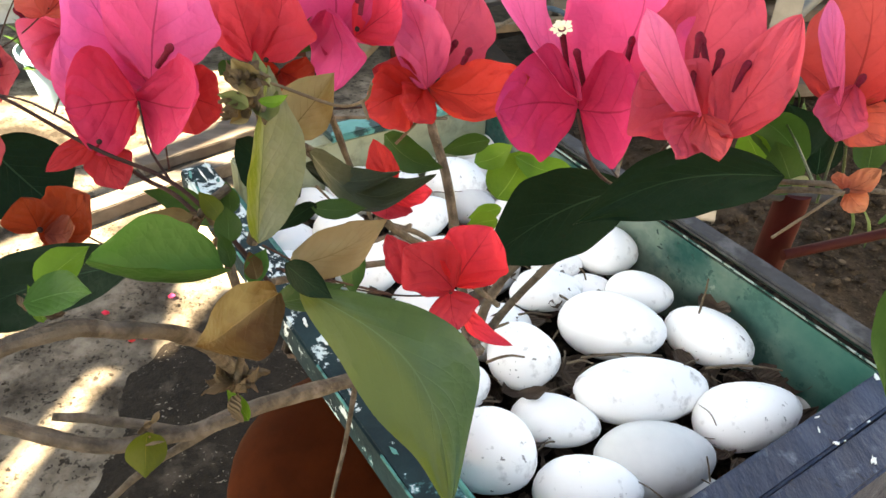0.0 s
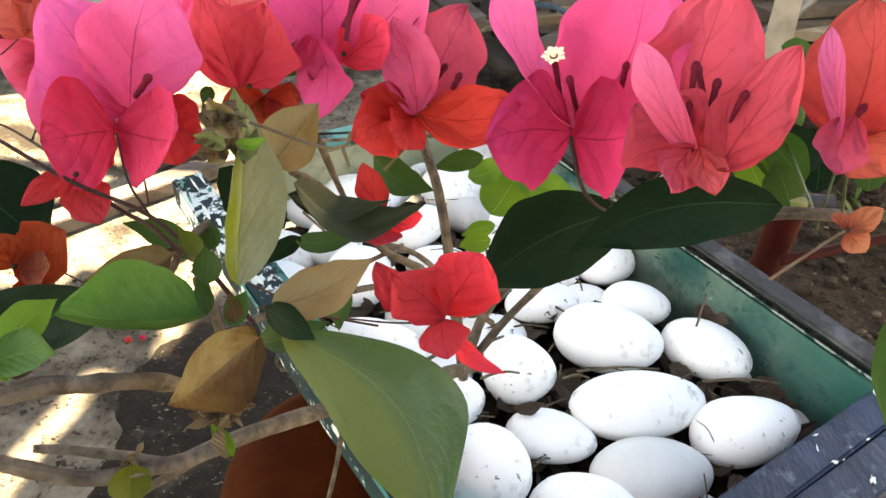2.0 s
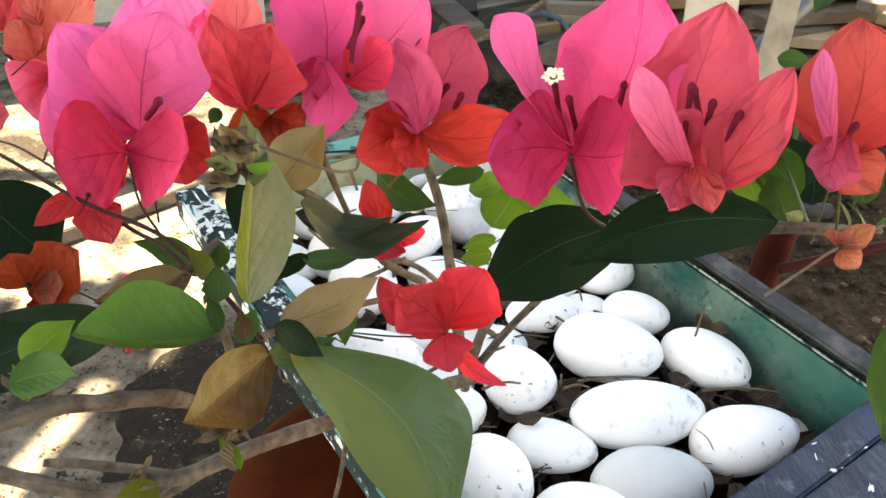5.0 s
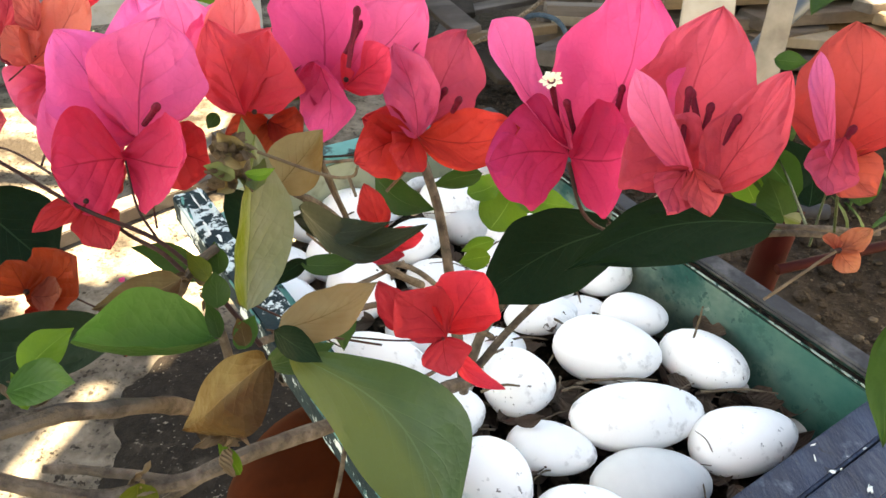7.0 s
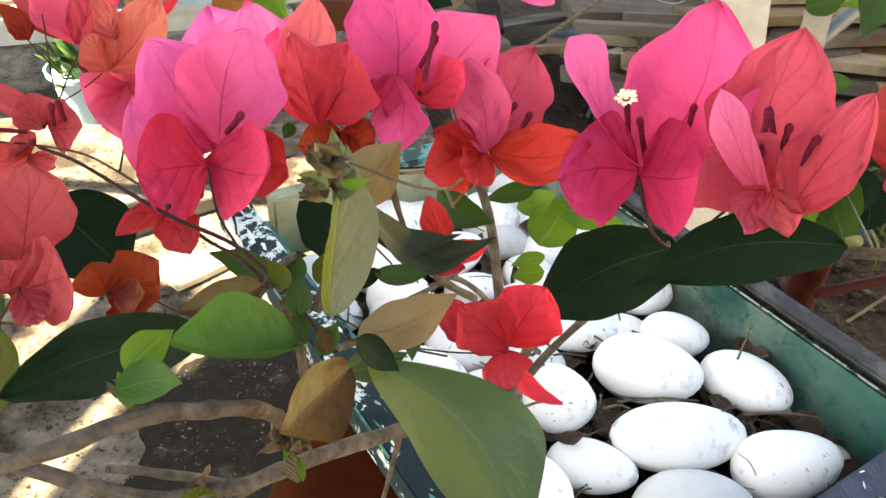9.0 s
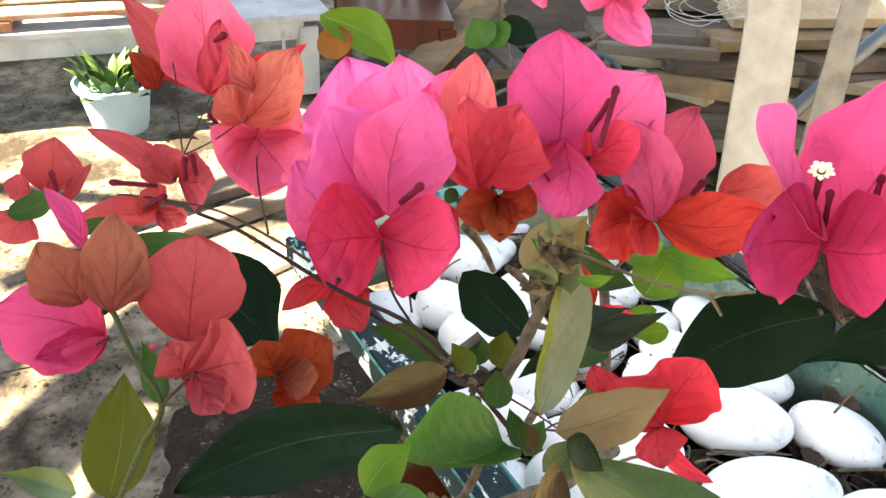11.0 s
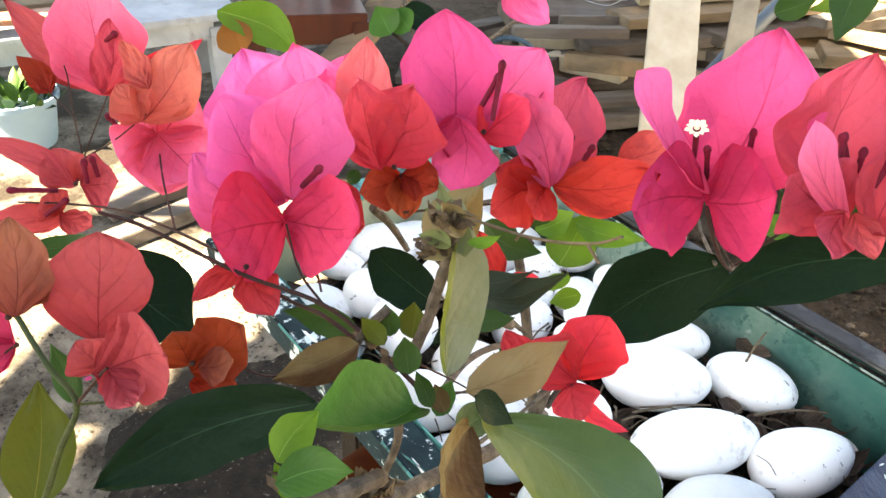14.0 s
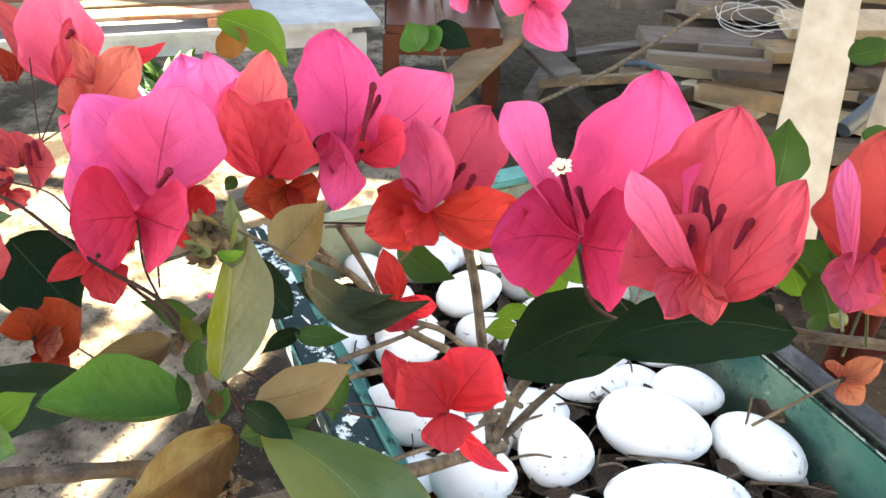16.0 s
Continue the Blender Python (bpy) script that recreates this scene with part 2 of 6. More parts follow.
def shade_end(m, way, start, end, colour):
    """Puts a board's light falloff into colour: darker towards one end, ragged border."""
    nodes, links = m.node_tree.nodes, m.node_tree.links
    b = nodes["Principled BSDF"]
    src = b.inputs["Base Color"].links[0].from_socket
    tc, dot = nodes.new("ShaderNodeTexCoord"), nodes.new("ShaderNodeVectorMath")
    dot.operation = "DOT_PRODUCT"
    dot.inputs[1].default_value = way
    links.new(tc.outputs["Object"], dot.inputs[0])
    along = calc(nodes, links, "ADD", dot.outputs["Value"], calc(nodes, links, "MULTIPLY", grain(nodes, links, 9.0, 5.0, None, 0.2, 0.8), 0.28))
    r = nodes.new("ShaderNodeMapRange")
    r.inputs[1].default_value, r.inputs[2].default_value, r.inputs[4].default_value = start, end, 0.85
    links.new(along, r.inputs[0])
    links.new(blend(nodes, links, r.outputs[0], src, colour), b.inputs["Base Color"])


shade_end(TEALWALL, (0.579, -0.815, 0), 0.08, 0.34, (0.005, 0.1, 0.083))
TEAL = surface("turquoise_painted_board", (0.082, 0.2952, 0.2706), (0.0369, 0.1804, 0.164), 14.0, 0.6, (0.0082, 0.0328, 0.0328), 40.0, 0.4, 0.001, None, 0.0, 0.52, 0.6)
peel(TEALWALL, (0.012, 0.075, 0.06), 0.56, 26.0, 0.55)
peel(TEALWALL, (0.3, 0.36, 0.3), 0.64, 40.0, 0.5)
PALEGREEN = surface("pale_green_board", (0.2952, 0.3034, 0.205), (0.2296, 0.2542, 0.164), 20.0, 0.7, (0.164, 0.164, 0.1066), 30.0)
PEELED = surface("peeling_dark_paint", (0.0082, 0.018, 0.023), (0.0148, 0.0369, 0.041), 25.0, 0.8, (0.0656, 0.2132, 0.2214), 30.0, 0.7, 0.0015, None, 0.0, 0.6, 0.64)


peel(PEELED, (0.55, 0.63, 0.63), 0.565, 30.0, 1.0, (0.579, -0.815, 0.0), 0.3)
PEELED.node_tree.nodes["Principled BSDF"].inputs["Specular IOR Level"].default_value = 0.15
SLATE = surface("slate_blue_paint", (0.026, 0.045, 0.088), (0.012, 0.021, 0.045), 26.0, 0.6, (0.082, 0.1066, 0.1476), 60.0, 1.0, 0.003, (1, 0.35, 1), 0.0, 0.58, 0.7)
peel(SLATE, (0.012, 0.016, 0.028), 0.58, 48.0, 0.8)
peel(SLATE, (0.4, 0.46, 0.52), 0.665, 60.0, 0.9)
WORNEDGE = surface("worn_pale_edge", (0.3444, 0.41, 0.3772), (0.1968, 0.2788, 0.246), 40.0, 0.7)
peel(WORNEDGE, (0.01, 0.05, 0.042), 0.5, 55.0)
GREYRIM = surface("grey_worn_board", (0.0533, 0.0541, 0.059), (0.0279, 0.0287, 0.032), 30.0, 0.8, (0.0984, 0.0984, 0.1025), 30.0)
CHIP = surface("white_undercoat", (0.72, 0.74, 0.72), (0.6, 0.66, 0.64), 60.0, 0.7)
TERRA = surface("brown_clay", (0.044, 0.0075, 0.0009), (0.03, 0.005, 0.0006), 9.0, 0.75, (0.05, 0.009, 0.0015), 14.0, 0.15, 0.001)
TERRA.node_tree.nodes["Principled BSDF"].inputs["Specular IOR Level"].default_value = 0.04
EARTH = surface("bare_earth", (0.038, 0.028, 0.021), (0.013, 0.0095, 0.0072), 18.0, 0.95, (0.062, 0.047, 0.035), 1.1, 1.0, 0.02)
CONCRETE = surface("old_concrete", (0.165, 0.146, 0.12), (0.075, 0.065, 0.052), 14.0, 0.9, (0.02, 0.016, 0.0125), 2.3, 0.7, 0.01, None, 0.0, 0.46, 0.58)
# near-black tone that holds the yard's shade along with dirt and specks
SHADEDIRT = surface("shade_black_dirt", (0.0155, 0.0122, 0.0098), (0.0068, 0.0052, 0.0044), 30.0, 0.85, (0.045, 0.037, 0.029), 7.0, 0.8, 0.004, None, 0.0, 0.56, 0.68)
specks(SHADEDIRT, 90.0, 0.64, (0.14, 0.13, 0.11), False)
specks(CONCRETE, 70.0, 0.58, (0.016, 0.013, 0.011), False)
specks(CONCRETE, 24.0, 0.62, (0.02, 0.016, 0.013), False)
specks(EARTH, 60.0, 0.6, (0.06, 0.05, 0.04), False)
PINE = surface("pale_sawn_timber", (0.41, 0.3608, 0.287), (0.3116, 0.2624, 0.1968), 7.0, 0.75, (0.328, 0.287, 0.2296), 5.0, 0.4, 0.002, (1, 1, 0.08), 0.0, 0.6, 0.75)
# darker copy of the pale timber, with its shade put into the colour
SHADEDPINE = surface("shaded_sawn_timber", (0.27, 0.235, 0.18), (0.19, 0.162, 0.122), 7.0, 0.8, (0.135, 0.11, 0.085), 4.0, 0.4, 0.002, (1, 1, 0.08), 0.0, 0.55, 0.75)
GREYWOOD = surface("weathered_grey_timber", (0.135, 0.118, 0.105), (0.05, 0.043, 0.038), 9.0, 0.85, (0.082, 0.0656, 0.0574), 3.0, 0.7, 0.004, (0.08, 1, 1))
# near-black so the added stand and stool blend into the ground below
DARKWOOD = surface("dark_brown_timber", (0.023, 0.018, 0.0139), (0.0115, 0.009, 0.0074), 9.0, 0.9, (0.0328, 0.0262, 0.0205), 3.0, 0.6, 0.003)
TANWOOD = surface("tan_timber", (0.1558, 0.1189, 0.082), (0.082, 0.0615, 0.041), 9.0, 0.8, (0.1804, 0.123, 0.0738), 4.0, 0.5, 0.003, (0.1, 1, 1))
REDWOOD = surface("red_brown_varnished_wood", (0.082, 0.0197, 0.0098), (0.0451, 0.0115, 0.0066), 8.0, 0.45, (0.0574, 0.0164, 0.0098), 5.0, 0.3, 0.002, (1, 1, 0.1))
# white paint with the table's shade put in as blue-grey, plus random stains
WHITEPAINT = surface("shade_tinted_white_paint", (0.3, 0.33, 0.37), (0.21, 0.235, 0.27), 6.0, 0.6, (0.123, 0.1107, 0.0984), 5.0, 0.3, 0.001, None, 0.0, 0.6, 0.75)
# white pot: the blue of its shade is put into the base colour
PLASTIC = surface("shade_tinted_plastic", (0.19, 0.29, 0.37), (0.16, 0.25, 0.33), 4.0, 0.45)
REDPAINT = surface("dark_red_paint", (0.0492, 0.0049, 0.0041), (0.0328, 0.0041, 0.0033), 12.0, 0.75, (0.041, 0.0082, 0.0066), 14.0)
BRICK = surface("red_clay", (0.2788, 0.123, 0.082), (0.205, 0.0902, 0.0615), 9.0, 0.9, (0.328, 0.2296, 0.1804), 5.0)
PIPE = surface("grey_blue_plastic_pipe", (0.055, 0.075, 0.098), (0.04, 0.055, 0.072), 6.0, 0.5)
WIRE = surface("white_wire", (0.328, 0.3526, 0.3854), (0.246, 0.2706, 0.3034), 30.0, 0.4)
PLASTER = surface("cream_plaster", (0.492, 0.4592, 0.3936), (0.4264, 0.3936, 0.3362), 3.0, 0.9, (0.328, 0.3034, 0.2624), 1.0)
GRAVEL = surface("brown_gravel", (0.0344, 0.0279, 0.0213), (0.0131, 0.0107, 0.0082), 14.0, 0.9, (0.0984, 0.0779, 0.0574), 6.0)
GRASS = surface("weed_leaf", (0.0369, 0.0902, 0.0164), (0.0164, 0.0451, 0.0082), 30.0, 0.6)

# ---- building helpers ----
ORIGIN = {}


def empty(name, at):
    ob = new(name)
    ob.empty_display_size = 0.05
    ob.location = at
    ORIGIN[ob.name] = Vector(at)
    return ob


def part(name, bm, material, parent=None, label="", at=None, smooth=True):
    """Links a bmesh, drawn in world metres, as one mesh object under a thing or a part."""
    at = Vector(at) if at is not None else (ORIGIN[parent.name].copy() if parent else Vector((0, 0, 0)))
    bmesh.ops.translate(bm, verts=bm.verts, vec=-at)
    me = bpy.data.meshes.new(name)
    bm.to_mesh(me)
    bm.free()
    me.materials.append(material)
    if smooth:
        for p in me.polygons:
            p.use_smooth = True
        me.set_sharp_from_angle(angle=radians(38))
    ob = new(name, me)
    ORIGIN[ob.name] = at
    if parent:
        ob.parent = parent
        ob.location = at - ORIGIN[parent.name]
    else:
        ob.location = at
    return tagged(ob, label)


def slab(size, m=None, bevel=0.003, wear=0.0, cuts=0, seed=0):
    """A sawn board: a box with worn edges, its centre at the origin of m."""
    bm = bmesh.new()
    bmesh.ops.create_cube(bm, size=1.0)
    bmesh.ops.scale(bm, vec=size, verts=bm.verts)
    if cuts:
        long = [e for e in bm.edges if abs((e.verts[0].co - e.verts[1].co).length - max(size)) < 1e-6]
        bmesh.ops.subdivide_edges(bm, edges=long, cuts=cuts)
    if bevel:
        sharp = [e for e in bm.edges if len(e.link_faces) == 2 and e.calc_face_angle(0) > 0.5]
        bmesh.ops.bevel(bm, geom=sharp, offset=bevel, segments=2, affect="EDGES")
    if wear:
        for v in bm.verts:
            v.co += noise.noise_vector(v.co * 9.0 + Vector((seed, 0, 0))) * wear
    if m is not None:
        bm.transform(m)
    return bm


def tube(points, radius, sides=8, taper=0.75, knots=0.0, seed=0, steps=5):
    """A round stem through some points, thinning towards its end."""
    pts = [Vector(p) for p in points]
    ext = [pts[0] * 2 - pts[1]] + pts + [pts[-1] * 2 - pts[-2]]
    line = []
    for i in range(1, len(ext) - 2):
        a, b, c, d = ext[i - 1:i + 3]
        for k in range(steps):
            s = k / steps
            line.append(0.5 * (2 * b + (c - a) * s + (2 * a - 5 * b + 4 * c - d) * s * s + (3 * b - a - 3 * c + d) * s ** 3))
    line.append(pts[-1])
    bm, rings = bmesh.new(), []
    side = Vector((0, 0, 1))
    for i, p in enumerate(line):
        way = (line[min(i + 1, len(line) - 1)] - line[max(i - 1, 0)]).normalized()
        side = side - way * side.dot(way)
        side = side.normalized() if side.length > 1e-4 else way.orthogonal().normalized()
        up = way.cross(side)
        r = radius * (1 - (1 - taper) * i / len(line))
        r *= 1 + knots * (noise.noise(Vector((seed * 3.7, i * 0.45, 0))) + (0.6 if (i + seed) % 6 == 0 else 0))
        wob = noise.noise_vector(Vector((i * 0.3, seed * 2.3, 1))) * radius * 0.5 * min(1, knots * 4)
        rings.append([bm.verts.new(p + wob + (side * math.cos(2 * math.pi * k / sides) + up * math.sin(2 * math.pi * k / sides)) * r) for k in range(sides)])
    for a, b in zip(rings, rings[1:]):
        for k in range(sides):
            bm.faces.new((a[k], a[(k + 1) % sides], b[(k + 1) % sides], b[k]))
    bm.faces.new(reversed(rings[0]))
    bm.faces.new(rings[-1])
    return bm


def blade(base, tip, width, face, cup, bow, bend, wide, full, seed, ruffle=0.05, nu=16, nv=10, point=0.3, ovate=False, twist=0.0, curl=0.0, pucker=0.0, crumple=0.0):
    """A leaf or bract from base to tip, its upper side turned to face."""
    base, tip, face = Vector(base), Vector(tip), Vector(face)
    way = tip - base
    size = way.length
    way.normalize()
    face = (face - way * face.dot(way)).normalized()
    side = way.cross(face)
    power = math.log(0.5) / math.log(wide)
    bm, grid = bmesh.new(), []
    uv = bm.loops.layers.uv.new("blade")
    for i in range(nu + 1):
        u = i / nu
        h = 0.5 * width * max(0.0, math.sin(math.pi * u ** power)) ** full
        s = min(1.0, max(0.0, (u - 0.6) / 0.4))
        h *= 1 - point * s * s * (3 - 2 * s)
        if ovate:
            h = 0.5 * width * (math.sin(math.pi / 2 * min(1, u / wide)) ** 0.62 if u < wide else max(0.0, 1 - ((u - wide) / (1 - wide)) ** 1.9) ** 0.85)
        turn = twist * (u - 0.45)
        side_u, face_u = side * math.cos(turn) + face * math.sin(turn), face * math.cos(turn) - side * math.sin(turn)
        row = []
        for j in range(nv + 1):
            v = 2 * j / nv - 1
            n1 = noise.noise(Vector((seed * 5.1, u * 2.6, v * 1.7)))
            n2 = noise.noise(Vector((seed * 3.3 + 50, u * 7.0, v * 5.0)))
            out = cup * (0.5 * v * v + 0.6 * abs(v) - 0.45) * h + bow * size * math.sin(math.pi * u) * -1
            out += ruffle * size * (n1 * 1.1 + n2 * 0.35) * (0.4 + abs(v))
            out += curl * size * u ** 3 + pucker * size * math.sin(2 * math.pi * (5.2 * u - 2.2 * abs(v) + 0.6 * n1)) * abs(v) * (1 - u * 0.6)
            if crumple:
                q = Vector((seed * 2.9 + 20, u * 5.5, v * 3.6))
                out += crumple * size * (0.45 - abs(noise.noise(q)) * 1.6 + 0.35 * noise.noise(q * 2.3)) * (0.3 + 0.7 * math.sin(math.pi * u))
            edge = 1 + (0.1 + ruffle) * noise.noise(Vector((seed * 7.7, u * 4.5, 3.0 if v > 0 else 9.0)))
            row.append(bm.verts.new(base + way * size * u + side_u * (v * h * edge) + side * (bend * size * math.sin(math.pi * u)) + face_u * out))
        grid.append(row)
    for i in range(nu):
        for j in range(nv):
            f = bm.faces.new((grid[i][j], grid[i][j + 1], grid[i + 1][j + 1], grid[i + 1][j]))
            for loop, (a, c) in zip(f.loops, ((i, j), (i, j + 1), (i + 1, j + 1), (i + 1, j))):
                loop[uv].uv = (a / nu, c / nv)
    return bm


SERIAL = [0]


def count():
    SERIAL[0] += 1
    return SERIAL[0]


# ---- ground, and unseen walls and roofs added to shade it ----
bm = bmesh.new()
bmesh.ops.create_grid(bm, x_segments=90, y_segments=90, size=9.0)
for v in bm.verts:
    v.co.z = -0.012 + 0.012 * noise.noise(v.co * 1.7) + 0.006 * noise.noise(v.co * 6.0)
far = [(-400, -400), (400, -400), (400, 400), (-400, 400)]
rim = [(-9, -9), (9, -9), (9, 9), (-9, 9)]
outer = [bm.verts.new((x, y, -0.012)) for x, y in far]
inner = [bm.verts.new((x, y, -0.014)) for x, y in rim]
for i in range(4):
    bm.faces.new((outer[i], outer[(i + 1) % 4], inner[(i + 1) % 4], inner[i]))
tagged(part("ground", bm, EARTH), "dark bare earth with stones and dry patches", "ground", kind="structure")
bm = slab((7.0, 10.0, 0.09), pose(-3.64, 2.93, 0.0, 0, 0, 12), 0.042, 0.02, 24, 3)
tagged(part("pavement", bm, CONCRETE), "old worn concrete yard with dirt and sun patches", "pavement", kind="structure")
# a low ragged dark sheet beside the planter: yard shade put in as dirt
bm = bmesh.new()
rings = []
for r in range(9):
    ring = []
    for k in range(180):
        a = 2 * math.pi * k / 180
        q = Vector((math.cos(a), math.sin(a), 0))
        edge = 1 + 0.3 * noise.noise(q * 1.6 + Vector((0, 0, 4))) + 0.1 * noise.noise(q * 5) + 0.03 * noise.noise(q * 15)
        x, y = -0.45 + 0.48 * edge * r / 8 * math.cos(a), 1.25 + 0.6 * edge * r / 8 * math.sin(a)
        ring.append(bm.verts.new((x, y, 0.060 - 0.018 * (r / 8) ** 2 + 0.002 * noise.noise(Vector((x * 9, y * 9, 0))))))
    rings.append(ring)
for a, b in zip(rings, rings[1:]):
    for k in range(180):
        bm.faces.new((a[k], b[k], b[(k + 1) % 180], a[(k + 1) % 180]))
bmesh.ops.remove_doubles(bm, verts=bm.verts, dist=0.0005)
tagged(part("ground_shade_dirt", bm, SHADEDIRT), "dark sheet of shade and dirt laid over the concrete yard", "dirt", kind="structure")
# unseen wall, added to block the sky behind the camera
bm = slab((7.0, 0.25, 4.5), pose(2.0, -3.7, 2.25), 0.01)
tagged(part("wall_sky_block", bm, PLASTER), "unseen plastered wall added behind the camera to block sky", "wall", kind="structure")
# unseen roof, added only to keep direct sun off the planter
bm = slab((2.7, 7.6, 0.12), pose(-2.05, 1.6, 4.5), 0.01)
tagged(part("ceiling_shade_planter", bm, GREYWOOD), "unseen flat roof added to keep the sun off the planter", "roof", kind="structure")
# unseen roof, added to shade the far yard and the chair
bm = slab((3.2, 3.6, 0.1), pose(-5.0, 4.3, 4.62), 0.01)
tagged(part("ceiling_shade_far", bm, GREYWOOD), "unseen roof added to shade the far yard and the chair", "roof", kind="structure")
# unseen board, sized so its shadow covers one strip of the yard
bm = slab((1.0, 0.66, 0.1), pose(-3.9, 2.16, 4.62), 0.01)
tagged(part("ceiling_shade_strip", bm, GREYWOOD), "unseen board added to shade a strip of the yard", "roof", kind="structure")
# unseen board, added to darken the far left of the yard
bm = slab((1.25, 0.45, 0.1), pose(-6.0, 2.28, 4.62), 0.01)
tagged(part("ceiling_shade_corner", bm, GREYWOOD), "unseen board added to shade the far left of the yard", "roof", kind="structure")
pergola = tagged(empty("pergola", (-4.4, 1.6, 4.5)), "unseen slats added to cast stripes of sun and shade on the yard", "pergola")
# added unseen slats: gaps between some and one short one shape the sun patches
for x0, x1, low, high in ((-3.70, -3.40, -1.4, 1.03), (-4.02, -3.72, -1.4, 0.95), (-4.20, -4.03, -1.4, 0.82), (-4.315, -4.205, -1.4, 0.5), (-4.60, -4.395, -1.4, 0.92),
                          (-4.70, -4.605, -1.4, 0.88), (-5.08, -4.82, -1.4, 0.78), (-5.38, -5.09, -1.4, 0.7), (-5.7, -5.4, -1.4, 0.7), (-6.05, -5.71, -1.4, 0.7)):
    mid = (low + high) / 2
    part("slat", slab((high - low, x1 - x0, 0.03), pose((x0 + x1) / 2 + (mid - 0.15) * 0.21, mid, 4.5, 0, 0, 78), 0.003), GREYWOOD, pergola)
part("slat", slab((0.3, 0.42, 0.03), pose(-4.37, 0.6, 4.54, 0, 0, 6), 0.003), GREYWOOD, pergola)
for k in (0, 3):
    part("slat", slab((3.4, 0.1 + 0.03 * math.sin(k * 2.1), 0.03), pose(-4.0 - 0.52 * k, 2.2, 4.53, 0, 0, 52 + 3.0 * math.sin(k * 1.7)), 0.003), GREYWOOD, pergola)
for y in (-1.6, 1.5, 4.6):
    part("beam", slab((4.4, 0.08, 0.1), pose(-4.6, y, 4.43), 0.004), GREYWOOD, pergola)
# unseen wall, added to close off sky and view on the right
bm = slab((0.25, 14.0, 2.4), pose(4.5, 3.5, 1.2), 0.01)
tagged(part("wall_right_added", bm, PLASTER), "unseen plastered wall added to close off the right side", "wall", kind="structure")

# ---- the planter ----
# the box's own axes: x across, -y along; its back left top corner is the origin
BOX = pose(-0.252, 0.612, 1.333, 0, 0, 35.4)
WIDE, LONG, DEEP = 0.380, 0.566, 0.20


def board(name, x0, x1, y0, y1, z0, z1, material, label="", bevel=0.002, seed=1):
    bm = slab((x1 - x0, y1 - y0, z1 - z0), pose((x0 + x1) / 2, (y0 + y1) / 2, (z0 + z1) / 2), bevel, 0.0012, 8, seed)
    bm.transform(BOX)
    return part(name, bm, material, planter, label)


planter = tagged(empty("wooden_planter", BOX @ Vector((WIDE / 2, -LONG / 2, -DEEP))), "weathered wooden planter box with peeling teal and slate paint", "planter")
board("rim_board", 0.0, 0.03, -LONG, 0.0, -0.028, 0.0, PEELED, "dark board with flaking white and teal paint")
bm = slab((0.018, LONG, DEEP - 0.03), BOX @ pose(0.075, -LONG / 2, -DEEP / 2 - 0.014, 0, -24, 0), 0.002, 0.001, 8, 1)
part("side_board", bm, TEAL, planter, "teal painted board leaning inwards")
board("side_board", 0.357, 0.380, -LONG, 0.0, -DEEP, -0.002, TEALWALL, "green painted board, stained", seed=2)
board("cap_strip", 0.3635, 0.3845, -LONG, 0.0, 0.0, 0.006, GREYRIM, "grey worn cap strip", seed=3)
board("paint_edge", 0.3566, 0.3576, -LONG + 0.052, -0.02, -0.0015, 0.0004, WORNEDGE, "pale worn paint edge", 0.0003, 4)
# dark strip standing in for the shadow gap between edge and cap
board("joint", 0.3582, 0.3632, -LONG + 0.03, -0.02, -0.004, 0.0002, LITTER, "dark strip for the shadow gap under the cap", 0.0004, 12)
board("end_board", 0.05, 0.356, -0.022, 0.0, -0.075, 0.0, PALEGREEN, "pale green board with bare patches", seed=5)
board("cap_strip", 0.15, 0.355, -0.026, 0.003, 0.001, 0.009, TEAL, "turquoise painted strip with nail holes", seed=6)
board("end_board", 0.031, 0.356, -0.539, -0.514, -DEEP, 0.001, SLATE, "slate blue painted board with scratches", seed=7)
board("end_board", -0.003, 0.384, -0.568, -0.5405, -0.12, 0.003, SLATE, "slate blue outer board, chipped", seed=8)
board("paint_edge", 0.0312, 0.0328, -0.50, -0.22, -0.003, 0.0008, TEAL, "teal worn inner edge", 0.0006, 9)
for k, (y0, y1) in enumerate(((-0.5, -0.39), (-0.35, -0.3), (-0.21, -0.15))):
    board("paint_edge", -0.0006, 0.0009, y0, y1, -0.0015, 0.0008, TEAL, "teal worn outer edge", 0.0003, 10 + k)
board("bottom_board", 0.125, 0.356, -0.513, -0.023, -DEEP, -DEEP + 0.018, GREYRIM)
bm = bmesh.new()
bmesh.ops.create_grid(bm, x_segments=60, y_segments=80, size=0.5)
for v in bm.verts:
    v.co = Vector((0.072 + (v.co.x + 0.5) * 0.283, -0.512 + (v.co.y + 0.5) * 0.488, 0))
    v.co.z = -0.092 + 0.012 * noise.noise(v.co * 22) + 0.005 * noise.noise(v.co * 90)
bm.transform(BOX)
tagged(part("potting_soil", bm, LITTER), "dark potting soil with leaf litter filling the planter", "soil", kind="stuff")

# flakes of paint standing off the boards
rng = random.Random(8)


def flake(m, size, material, seed):
    r = random.Random(seed)
    bm = bmesh.new()
    n = 17
    ring = [(math.cos(2 * math.pi * k / n) * size[0] * r.uniform(0.35, 1.2), math.sin(2 * math.pi * k / n) * size[1] * r.uniform(0.6, 1.1)) for k in range(n)]
    low = [bm.verts.new((x, y, 0)) for x, y in ring]
    top = [bm.verts.new((x * 0.94, y * 0.94, 0.0007)) for x, y in ring]
    bm.faces.new(top)
    for k in range(n):
        bm.faces.new((low[k], low[(k + 1) % n], top[(k + 1) % n], top[k]))
    bm.transform(m)
    return bm


